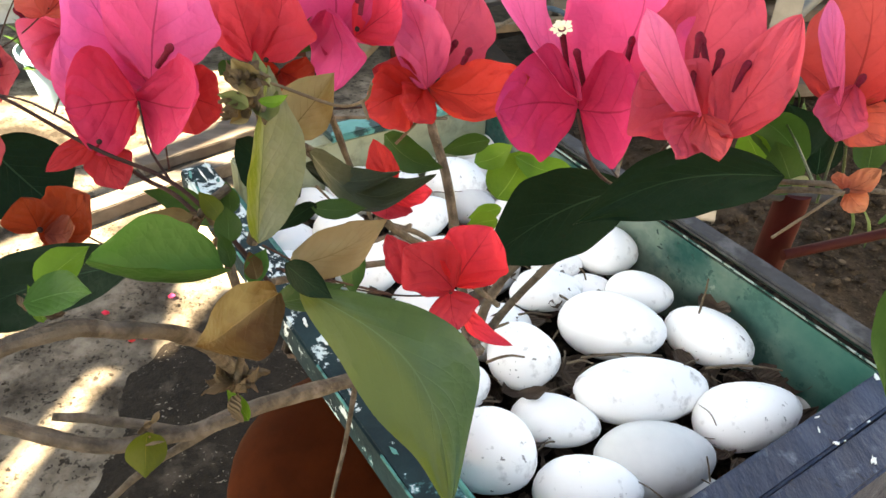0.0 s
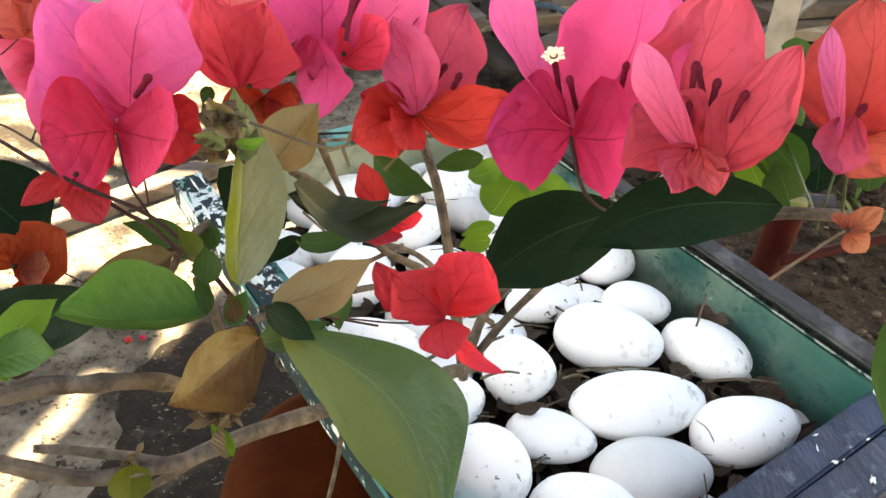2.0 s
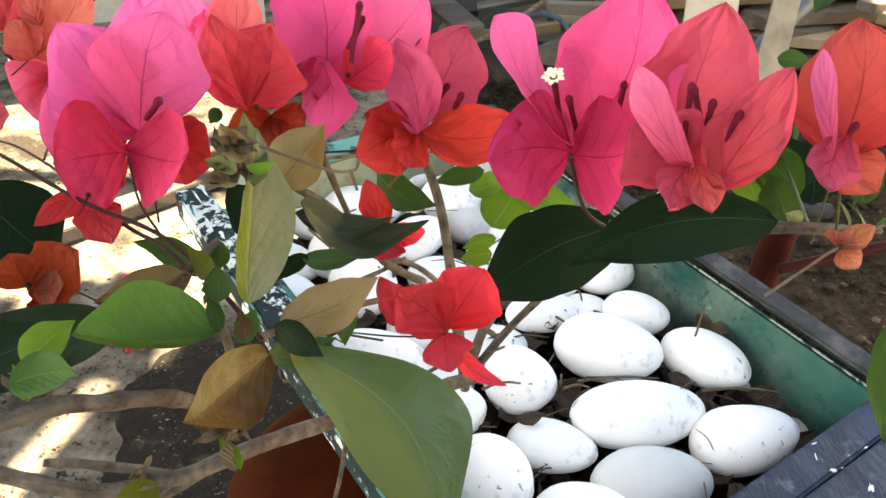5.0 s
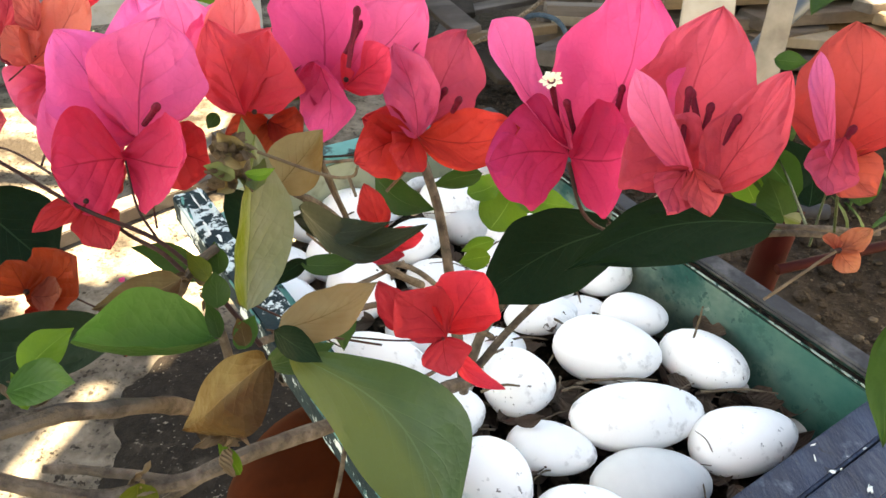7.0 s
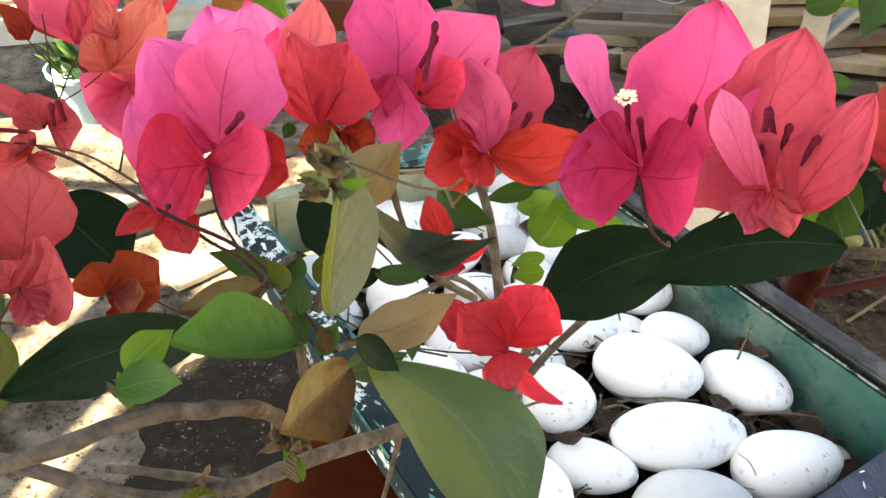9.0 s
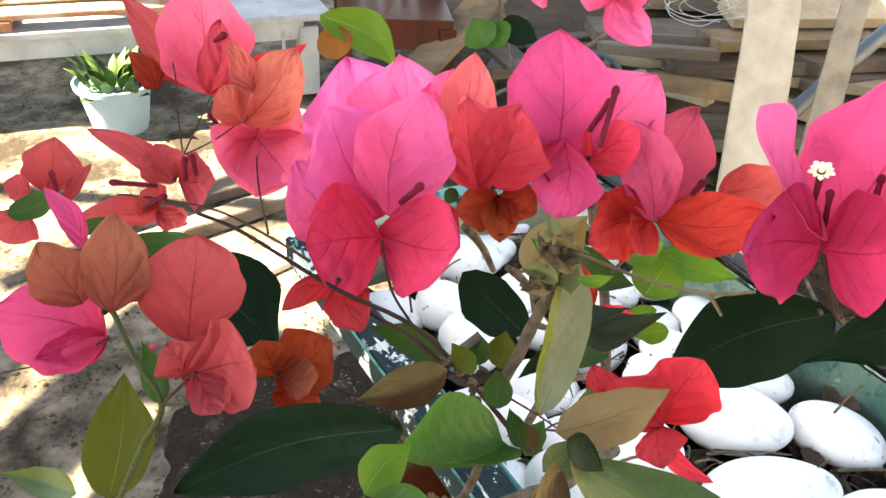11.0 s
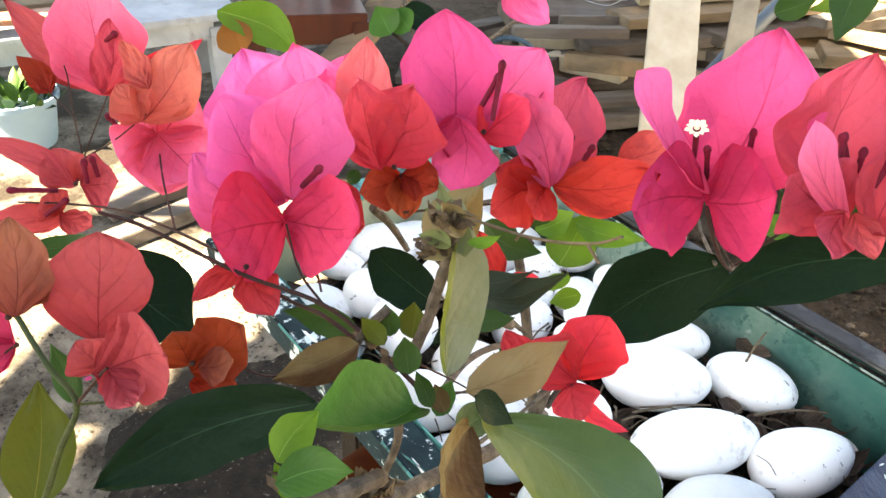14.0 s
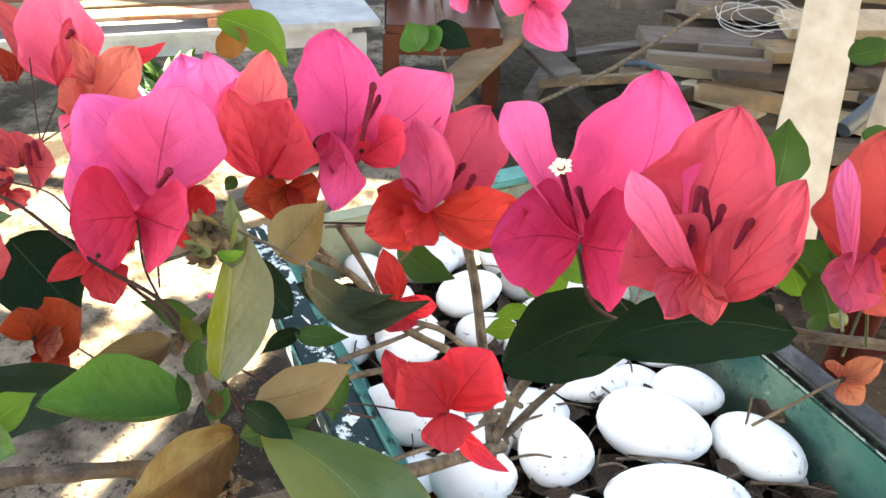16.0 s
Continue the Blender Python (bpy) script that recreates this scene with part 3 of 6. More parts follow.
for k in range(20):
    y = -0.01 - 0.4 * rng.random() ** 1.8
    x = 0.004 + 0.022 * rng.random()
    part("paint_flake", flake(BOX @ pose(x, y, 0.0008, 0, 0, rng.uniform(-20, 20)), (rng.uniform(0.0008, 0.0028), rng.uniform(0.004, 0.016)), CHIP, k), CHIP if k % 3 else TEAL, planter, smooth=False)
for k in range(12):
    part("paint_flake", flake(BOX @ pose(rng.uniform(0.1, 0.375), -rng.uniform(0.517, 0.564), 0.0042, 0, 0, rng.uniform(-50, 50)), (rng.uniform(0.0008, 0.005), rng.uniform(0.0004, 0.002)), CHIP, 60 + k), CHIP, planter, smooth=False)
for k in range(3):
    part("paint_flake", flake(BOX @ pose(0.352 + 0.004 * k, -0.553 + 0.004 * (k % 2), 0.0045 + 0.0008 * k, 8 * k, 0, 40 * k), (0.006, 0.003), CHIP, 90 + k), CHIP, planter, smooth=False)

stand = tagged(empty("plant_stand", (0.0, 0.42, 0.0)), "dark wooden stand under the planter and the pot", "stand")
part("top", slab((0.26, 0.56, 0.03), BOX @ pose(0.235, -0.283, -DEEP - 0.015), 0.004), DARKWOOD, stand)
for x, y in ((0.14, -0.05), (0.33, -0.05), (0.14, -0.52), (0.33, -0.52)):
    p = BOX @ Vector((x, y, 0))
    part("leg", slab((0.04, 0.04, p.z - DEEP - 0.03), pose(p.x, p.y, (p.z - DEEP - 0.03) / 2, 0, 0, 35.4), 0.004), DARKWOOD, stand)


# ---- pebbles ----
def pebble(at, rx, ry, rz, turn, grey=0, tip=0.12):
    k = count()
    bm = bmesh.new()
    bmesh.ops.create_uvsphere(bm, u_segments=28, v_segments=18, radius=1.0)
    for v in bm.verts:
        x = v.co.x
        v.co.y *= 1 - tip * x
        v.co.z *= 1 - tip * x
        v.co *= 1 + 0.05 * noise.noise(v.co * 0.9 + Vector((k * 4.1, 0, 0))) + 0.012 * noise.noise(v.co * 3.0 + Vector((k, 7, 0)))
        v.co = Vector((v.co.x * rx, v.co.y * ry, v.co.z * rz))
    bm.transform(pose(*at, 5 * math.sin(k), 6 * math.cos(k * 2.3), turn))
    ob = part("pebble", bm, GREYPEBBLE if grey else PEBBLE, at=at)
    return tagged(ob, "smooth grey-white pebble lying in the planter" if grey else "smooth white egg-shaped pebble lying in the planter", "pebble", "pebbles in the planter")


pebble((0.1560, 0.4786, 1.2880), 0.0462, 0.0316, 0.0263, -16)
pebble((0.2393, 0.4745, 1.2860), 0.0387, 0.0263, 0.0219, -30)
pebble((0.1720, 0.4116, 1.2820), 0.0576, 0.0291, 0.0243, 14)
pebble((0.2508, 0.3944, 1.2800), 0.0454, 0.0286, 0.0238, 14)
pebble((0.0775, 0.4380, 1.2840), 0.0302, 0.0311, 0.0259, 5)
pebble((0.1667, 0.5921, 1.2850), 0.0326, 0.0283, 0.0236, -11)
pebble((0.1897, 0.5318, 1.2820), 0.0310, 0.0237, 0.0198, -17)
pebble((0.1031, 0.5238, 1.2820), 0.0352, 0.0184, 0.0154, 12)
pebble((0.1180, 0.5732, 1.2780), 0.0258, 0.0178, 0.0148, 6)
pebble((0.0997, 0.3797, 1.2760), 0.0350, 0.0224, 0.0187, -11)
pebble((0.1713, 0.3501, 1.2760), 0.0493, 0.0305, 0.0254, 16, 1)
pebble((0.1165, 0.3172, 1.2800), 0.0386, 0.0259, 0.0216, 2)
pebble((0.0495, 0.3406, 1.2840), 0.0340, 0.0333, 0.0277, -38)
pebble((0.0252, 0.4073, 1.2800), 0.0225, 0.0212, 0.0177, 5)
pebble((-0.0289, 0.7567, 1.2750), 0.0223, 0.0171, 0.0143, 23)
pebble((0.0179, 0.7037, 1.2830), 0.0352, 0.0297, 0.0247, -12)
pebble((0.0373, 0.7966, 1.2750), 0.0438, 0.0222, 0.0185, -2)
pebble((-0.0173, 0.6282, 1.2830), 0.0363, 0.0250, 0.0208, 38)
pebble((0.0359, 0.6770, 1.2700), 0.0280, 0.0239, 0.0199, 7, 1)
pebble((-0.0593, 0.5360, 1.2830), 0.0340, 0.0237, 0.0198, 43)
pebble((-0.1276, 0.6455, 1.2800), 0.0297, 0.0178, 0.0149, -26)
pebble((-0.0023, 0.5067, 1.2700), 0.0361, 0.0276, 0.0230, 6)
pebble((-0.0339, 0.4582, 1.2750), 0.0294, 0.0249, 0.0207, -16)
pebble((-0.0851, 0.4761, 1.2600), 0.0223, 0.0161, 0.0134, -43)
pebble((-0.1407, 0.5838, 1.2750), 0.0339, 0.0235, 0.0196, -7)
pebble((-0.0950, 0.5922, 1.2850), 0.0274, 0.0270, 0.0225, 9)
pebble((-0.0627, 0.5478, 1.2850), 0.0330, 0.0278, 0.0232, 22)
pebble((-0.1297, 0.5395, 1.2700), 0.0334, 0.0246, 0.0205, -20)
pebble((-0.0567, 0.7001, 1.2750), 0.0370, 0.0225, 0.0188, 25)
pebble((0.1239, 0.6773, 1.2750), 0.0286, 0.0219, 0.0183, 9)
pebble((0.1592, 0.6310, 1.2750), 0.0249, 0.0209, 0.0174, 8)
pebble((-0.0805, 0.6783, 1.2800), 0.0440, 0.0291, 0.0242, 5)
pebble((-0.0418, 0.4558, 1.2800), 0.0461, 0.0275, 0.0229, 1)
pebble((0.0166, 0.4033, 1.2800), 0.0337, 0.0262, 0.0218, 6)
pebble((0.0061, 0.5886, 1.2700), 0.0320, 0.0203, 0.0169, 24)
pebble((0.1081, 0.5363, 1.2780), 0.0329, 0.0198, 0.0165, 1)
pebble((0.2878, 0.4801, 1.2550), 0.0136, 0.0098, 0.0082, 5, 1)
pebble((0.3158, 0.4301, 1.2550), 0.0135, 0.0092, 0.0077, -9, 1)
pebble((0.2013, 0.3355, 1.2600), 0.0213, 0.0134, 0.0112, 4, 1)
pebble((0.0539, 0.5750, 1.2640), 0.0330, 0.0275, 0.0234, 35)
pebble((0.0811, 0.6712, 1.2640), 0.0294, 0.0245, 0.0208, 163)
pebble((0.0568, 0.4879, 1.2640), 0.0347, 0.0289, 0.0246, 16)
pebble((0.0613, 0.6234, 1.2640), 0.0316, 0.0264, 0.0224, 130)
pebble((0.0355, 0.7499, 1.2640), 0.0271, 0.0225, 0.0192, 70)
pebble((0.0735, 0.2613, 1.2640), 0.0281, 0.0235, 0.0199, 65)
pebble((0.1168, 0.6160, 1.2640), 0.0291, 0.0243, 0.0206, 73)
pebble((0.0654, 0.7142, 1.2640), 0.0294, 0.0245, 0.0208, 24)
pebble((0.0179, 0.4528, 1.2640), 0.0303, 0.0252, 0.0214, 52)
pebble((0.1486, 0.5466, 1.2640), 0.0282, 0.0235, 0.0199, 21)
pebble((-0.0286, 0.4042, 1.2640), 0.0277, 0.0231, 0.0196, 68)

# ---- the bougainvillea ----
bush = tagged(empty("bougainvillea", (0.035, 0.385, 1.25)), "bougainvillea bush with pink, coral and red bracts growing in the planter", "shrub")


def flower(at):
    bm = bmesh.new()
    bmesh.ops.create_icosphere(bm, subdivisions=2, radius=0.0011)
    bmesh.ops.translate(bm, verts=bm.verts, vec=at)
    return part("flower", bm, BARK["redstem"], bush, at=at)


def seed_of(p):
    """A number of its own for each piece, from where it starts."""
    return int(abs(p[0] * 7919.0 + p[1] * 6101.0 + p[2] * 4441.0) * 10) % 997


def bract(parent, base, tip, width, face, colour, cup, bow, wide=0.42):
    k = seed_of(tip)
    calm = min(1.0, width / (Vector(tip) - Vector(base)).length / 0.6)
    bm = blade(base, tip, width, face, cup, bow, 0.05 * math.sin(k * 1.9), wide, 0.5, k, 0.085 * calm ** 2, 32, 22, 0.3, True,
               0.35 * math.sin(k * 2.7), 0.16 * math.sin(k * 1.3), 0.007 * calm, 0.02 * calm ** 2)
    return part("bract", bm, BRACT[colour], parent)


def leaf(base, tip, width, face, colour, cup, bow, bend, wide=0.42, full=0.7, point=0.45):
    k = seed_of(tip)
    big = (Vector(tip) - Vector(base)).length
    bm = blade(base, tip, width, face, cup, bow, bend, wide, full, k, 0.022, 24 if big > 0.04 else 12, 12, point, False, 0.25 * math.sin(k * 1.7), -0.06, 0.004, 0.012)
    return part("leaf", bm, LEAF[colour], bush)


def branch(radius, kind, *points):
    k = seed_of(points[0])
    return part("branch" if kind in ("bark", "twig") else "stem", tube(points, radius, 9, 0.72, 0.16 if kind == "bark" else 0.06, k, 6), BARK[kind], bush)


def floret(base, tip, opened):
    k = seed_of(tip)
    base, tip = Vector(base), Vector(tip)
    way = (tip - base).normalized()
    ob = part("floret", tube((base, base.lerp(tip, 0.35), base.lerp(tip, 0.8), tip), 0.0010, 8, 1.25, 0.1, k, 4), FLORET, bush)
    bm = bmesh.new()
    if opened:
        rot = way.to_track_quat("Z", "Y").to_matrix().to_4x4()
        for i in range(10):
            a = 2 * math.pi * i / 10
            r = 0.0048 if i % 2 == 0 else 0.0041
            p = [Vector((math.cos(a - 0.31) * 0.0016, math.sin(a - 0.31) * 0.0016, 0)), Vector((math.cos(a - 0.3) * r * 0.8, math.sin(a - 0.3) * r * 0.8, 0.0009)),
                 Vector((math.cos(a) * r, math.sin(a) * r, 0.0006)), Vector((math.cos(a + 0.3) * r * 0.8, math.sin(a + 0.3) * r * 0.8, 0.0009)), Vector((math.cos(a + 0.31) * 0.0016, math.sin(a + 0.31) * 0.0016, 0))]
            vs = [bm.verts.new(Matrix.Translation(tip) @ rot @ q) for q in p]
            bm.faces.new(vs)
        part("corolla", bm, CREAM, ob, "cream star-shaped open flower")
        bm = bmesh.new()
        bmesh.ops.create_icosphere(bm, subdivisions=1, radius=0.0012)
        bmesh.ops.translate(bm, verts=bm.verts, vec=tip + way * 0.0008)
        part("stamen", bm, CREAM, ob)
    else:
        bmesh.ops.create_uvsphere(bm, u_segments=10, v_segments=8, radius=0.0016)
        for v in bm.verts:
            v.co.z *= 1.4
        bm.transform(Matrix.Translation(tip) @ way.to_track_quat("Z", "Y").to_matrix().to_4x4())
        part("tip", bm, FLORET, ob)
    return ob


# ---- the bougainvillea: flowers ----
fl = flower((-0.1064, 0.2508, 1.5919))
bract(fl, (-0.1211, 0.3037, 1.5806), (-0.1422, 0.3401, 1.6224), 0.0494, (-0.20, -0.79, 0.59), "lilac", .25, .1)
bract(fl, (-0.1119, 0.2952, 1.5890), (-0.1116, 0.3252, 1.6264), 0.0542, (-0.04, -0.78, 0.63), "hotpink", .25, .12)
bract(fl, (-0.1001, 0.2968, 1.5996), (-0.0917, 0.3211, 1.6251), 0.0280, (-0.13, -0.69, 0.71), "pink", .2, .1)
bract(fl, (-0.1105, 0.2560, 1.5940), (-0.1305, 0.2540, 1.6365), 0.0370, (0.52, -0.72, 0.45), "lilac", .3, .12, .46)
bract(fl, (-0.1190, 0.2500, 1.5860), (-0.1400, 0.2600, 1.6130), 0.0300, (0.50, -0.72, 0.48), "hotpink", .3, .14)
bract(fl, (-0.1070, 0.2490, 1.5990), (-0.0978, 0.2675, 1.6375), 0.0425, (0.62, -0.76, 0.20), "hotpink", .35, .14, .56)
bract(fl, (-0.1020, 0.2500, 1.5960), (-0.0815, 0.2460, 1.5905), 0.0260, (-0.05, -0.88, 0.46), "red", .3, .14, .5)
bract(fl, (-0.1085, 0.2385, 1.5970), (-0.1315, 0.2300, 1.5960), 0.0400, (0.42, -0.76, 0.50), "crimson", .25, .1, .55)
bract(fl, (-0.1105, 0.2410, 1.5965), (-0.0812, 0.2235, 1.6060), 0.0340, (-0.48, -0.62, 0.62), "crimsonpink", .25, .14, .5)
fl = flower((-0.1211, 0.2292, 1.5842))
bract(fl, (-0.1211, 0.2292, 1.5842), (-0.1373, 0.2184, 1.5764), 0.0096, (0.39, -0.85, 0.36), "red", .2, .25)
bract(fl, (-0.1205, 0.2289, 1.5838), (-0.1110, 0.2176, 1.5726), 0.0160, (0.21, -0.59, 0.78), "red", .1, .1)
bract(fl, (-0.1219, 0.2296, 1.5852), (-0.1290, 0.2430, 1.5900), 0.0099, (0.13, -0.89, 0.43), "coral", .2, .1)
bract(fl, (-0.1199, 0.2308, 1.5831), (-0.1143, 0.2480, 1.5900), 0.0171, (-0.39, -0.69, 0.61), "red", .15, .1)
fl = flower((-0.0715, 0.2763, 1.5985))
bract(fl, (-0.0830, 0.2932, 1.6074), (-0.0821, 0.3091, 1.6388), 0.0230, (0.17, -0.80, 0.57), "peach", .25, .12)
bract(fl, (-0.0765, 0.2800, 1.5955), (-0.0850, 0.2770, 1.6345), 0.0260, (0.28, -0.93, 0.22), "coralred2", .35, .08, .42)
bract(fl, (-0.0755, 0.2830, 1.5955), (-0.0655, 0.2815, 1.6290), 0.0330, (-0.20, -0.94, 0.25), "coralred2", .3, .06, .5)
fl = flower((-0.0686, 0.2863, 1.5890))
bract(fl, (-0.0681, 0.2861, 1.5886), (-0.0847, 0.2765, 1.5860), 0.0191, (0.38, -0.79, 0.47), "rust", .3, .15)
bract(fl, (-0.0683, 0.2850, 1.5906), (-0.0539, 0.2774, 1.5899), 0.0176, (-0.24, -0.54, 0.81), "rust", .3, .2)
bract(fl, (-0.0686, 0.2867, 1.5895), (-0.0663, 0.2732, 1.5772), 0.0156, (0.09, -0.66, 0.74), "rust", .2, .1)
fl = flower((-0.0368, 0.2863, 1.6097))
bract(fl, (-0.0492, 0.2890, 1.5970), (-0.0549, 0.3005, 1.6520), 0.0450, (-0.34, -0.91, 0.22), "magenta", .3, .12, .52)
bract(fl, (-0.0430, 0.3009, 1.6000), (-0.0110, 0.3245, 1.6345), 0.0440, (-0.15, -0.74, 0.66), "pink", .3, .14, .5)
bract(fl, (-0.0475, 0.2840, 1.6180), (-0.0440, 0.2795, 1.5862), 0.0330, (-0.62, -0.76, 0.20), "magenta", .2, .1, .5)
bract(fl, (-0.0376, 0.2864, 1.6065), (-0.0194, 0.2914, 1.6208), 0.0222, (-0.15, -0.86, 0.49), "crimsonpink", .25, .14, .5)
fl = flower((-0.0083, 0.2906, 1.5857))
bract(fl, (-0.0079, 0.2920, 1.5890), (0.0121, 0.3180, 1.6215), 0.0340, (0.25, -0.80, 0.52), "coralpink", .3, .16, .58)
bract(fl, (-0.0079, 0.2824, 1.5879), (-0.0191, 0.2991, 1.6213), 0.0235, (-0.10, -0.90, 0.42), "rosepink", .25, .12, .5)
bract(fl, (-0.0070, 0.2839, 1.5882), (0.0284, 0.2667, 1.6043), 0.0254, (-0.55, -0.60, 0.57), "red", .3, .22)
bract(fl, (-0.0093, 0.2856, 1.5858), (-0.0307, 0.2704, 1.5821), 0.0279, (0.49, -0.79, 0.37), "red", .3, .2)
bract(fl, (-0.0081, 0.2863, 1.5866), (-0.0149, 0.2724, 1.5784), 0.0205, (0.58, -0.61, 0.55), "red", .25, .15)
bract(fl, (-0.0126, 0.2889, 1.5877), (-0.0298, 0.2840, 1.5944), 0.0172, (0.32, -0.94, 0.13), "red", .3, .2)
fl = flower((0.0575, 0.4073, 1.5345))
bract(fl, (0.0591, 0.4074, 1.5346), (0.0943, 0.4057, 1.5484), 0.0271, (-0.28, -0.73, 0.62), "coral", .2, .1)
fl = flower((0.0575, 0.2799, 1.5844))
bract(fl, (0.0579, 0.2798, 1.5878), (0.0753, 0.2933, 1.6520), 0.0564, (-0.59, -0.74, 0.32), "magenta", .25, .1)
bract(fl, (0.0530, 0.2725, 1.5920), (0.0195, 0.2810, 1.6395), 0.0215, (0.80, -0.58, 0.10), "hotpink", .4, .1, .82)
bract(fl, (0.0525, 0.2720, 1.5900), (0.0195, 0.2570, 1.5930), 0.0430, (0.36, -0.86, 0.36), "deepmagenta", .25, .12, .45)
bract(fl, (0.0539, 0.2740, 1.5876), (0.0740, 0.2597, 1.5999), 0.0456, (-0.68, -0.58, 0.45), "deepmagenta", .25, .16, .52)
fl = flower((0.0914, 0.2468, 1.6006))
bract(fl, (0.0911, 0.2523, 1.5962), (0.0965, 0.2718, 1.6516), 0.0433, (-0.24, -0.91, 0.34), "coralpink", .3, .12, .45)
bract(fl, (0.0925, 0.2388, 1.5975), (0.0600, 0.2286, 1.6440), 0.0125, (0.01, -0.97, -0.23), "rosepale", .35, .08, .7)
bract(fl, (0.0907, 0.2421, 1.5992), (0.0660, 0.2463, 1.6172), 0.0338, (-0.01, -0.97, 0.22), "coralpink", .3, .12, .5)
bract(fl, (0.0885, 0.2349, 1.6080), (0.0940, 0.2215, 1.5990), 0.0135, (-0.20, -0.58, 0.79), "coralred", .35, .12, .55)
bract(fl, (0.0944, 0.2291, 1.6026), (0.1171, 0.2472, 1.6369), 0.0255, (-0.41, -0.67, 0.62), "coralpink", .3, .16)
bract(fl, (0.0876, 0.2386, 1.6054), (0.0796, 0.2227, 1.5980), 0.0171, (0.25, -0.51, 0.83), "coralpink", .3, .12)
fl = flower((0.1450, 0.2528, 1.6078))
bract(fl, (0.1475, 0.2562, 1.6034), (0.1482, 0.2748, 1.6478), 0.0452, (-0.55, -0.77, 0.33), "orange", .3, .12)
bract(fl, (0.1406, 0.2447, 1.6182), (0.1332, 0.2283, 1.6063), 0.0182, (-0.14, -0.54, 0.83), "coralpink", .3, .14, .6)
bract(fl, (0.1350, 0.2380, 1.6125), (0.1312, 0.2621, 1.6411), 0.0083, (-0.76, -0.55, 0.36), "rosepale", .35, .1, .7)
bract(fl, (0.1453, 0.2518, 1.6062), (0.1573, 0.2404, 1.5981), 0.0213, (-0.22, -0.71, 0.67), "orange", .25, .1)
fl = flower((-0.1625, 0.1966, 1.5688))
bract(fl, (-0.1647, 0.2040, 1.5724), (-0.1654, 0.2258, 1.5998), 0.0357, (0.16, -0.77, 0.62), "coral", .25, .12, .58)
bract(fl, (-0.1617, 0.1907, 1.5709), (-0.1361, 0.1890, 1.5816), 0.0297, (-0.27, -0.82, 0.51), "coral", .2, .14, .62)
bract(fl, (-0.1602, 0.1931, 1.5707), (-0.1677, 0.1964, 1.5790), 0.0153, (0.20, -0.83, 0.51), "coral", .25, .1)
bract(fl, (-0.1571, 0.1902, 1.5734), (-0.1471, 0.1798, 1.5671), 0.0133, (0.23, -0.34, 0.91), "coral", .25, .1, .55)
fl = flower((-0.1913, 0.2063, 1.5800))
bract(fl, (-0.1993, 0.2089, 1.5804), (-0.2126, 0.2143, 1.5989), 0.0201, (0.36, -0.79, 0.49), "amber", .25, .1)
bract(fl, (-0.1886, 0.2048, 1.5812), (-0.1888, 0.2196, 1.6091), 0.0209, (0.26, -0.85, 0.45), "amber", .25, .1)
bract(fl, (-0.1908, 0.2115, 1.5804), (-0.1805, 0.2187, 1.5938), 0.0175, (-0.29, -0.73, 0.62), "amber", .2, .1)
bract(fl, (-0.2184, 0.2457, 1.5741), (-0.2358, 0.2589, 1.5899), 0.0100, (0.00, -0.77, 0.64), "magenta", .2, .1)
fl = flower((-0.2025, 0.2218, 1.5537))
bract(fl, (-0.2025, 0.2218, 1.5537), (-0.2382, 0.2200, 1.5636), 0.0390, (0.17, -0.84, 0.51), "deeprose", .2, .1)
bract(fl, (-0.2026, 0.2224, 1.5546), (-0.2255, 0.2148, 1.5479), 0.0143, (0.20, -0.91, 0.36), "deepmagenta", .2, .1)
fl = flower((-0.1366, 0.2047, 1.5622))
bract(fl, (-0.1373, 0.2045, 1.5588), (-0.1212, 0.2084, 1.5754), 0.0226, (-0.29, -0.82, 0.49), "rust", .25, .12, .5)
bract(fl, (-0.1380, 0.2030, 1.5551), (-0.1202, 0.1976, 1.5555), 0.0117, (-0.14, -0.38, 0.91), "rust", .25, .1)
bract(fl, (-0.1376, 0.2048, 1.5610), (-0.1423, 0.2086, 1.5725), 0.0200, (0.04, -0.94, 0.35), "rust", .25, .1)
bract(fl, (-0.1344, 0.2038, 1.5612), (-0.1216, 0.2028, 1.5664), 0.0131, (-0.35, -0.55, 0.76), "amber", .25, .1)
fl = flower((-0.2085, 0.3064, 1.5698))
bract(fl, (-0.2084, 0.3057, 1.5688), (-0.2463, 0.3072, 1.5893), 0.0129, (0.16, -0.92, 0.36), "coralred", .2, .3)
bract(fl, (-0.2101, 0.3095, 1.5673), (-0.2228, 0.3226, 1.5792), 0.0212, (-0.01, -0.68, 0.73), "coralred", .2, .1)
bract(fl, (-0.2068, 0.3076, 1.5679), (-0.1907, 0.3044, 1.5733), 0.0247, (-0.33, -0.78, 0.53), "coralred", .2, .1)
bract(fl, (-0.2138, 0.3021, 1.5569), (-0.2483, 0.2930, 1.5554), 0.0147, (0.23, -0.93, 0.28), "coralred", .2, .2)
bract(fl, (-0.2152, 0.3030, 1.5582), (-0.2217, 0.3003, 1.5649), 0.0198, (0.34, -0.94, -0.06), "coralred", .2, .2)
bract(fl, (-0.2163, 0.3020, 1.5567), (-0.1987, 0.2939, 1.5551), 0.0132, (-0.13, -0.46, 0.88), "coralred", .2, .1)
fl = flower((-0.2790, 0.3222, 1.5456))
bract(fl, (-0.2796, 0.3226, 1.5463), (-0.2790, 0.3381, 1.5683), 0.0271, (0.42, -0.75, 0.52), "coral", .2, .1)
bract(fl, (-0.2702, 0.3202, 1.5425), (-0.2617, 0.3321, 1.5592), 0.0073, (0.11, -0.83, 0.54), "coral", .2, .1)
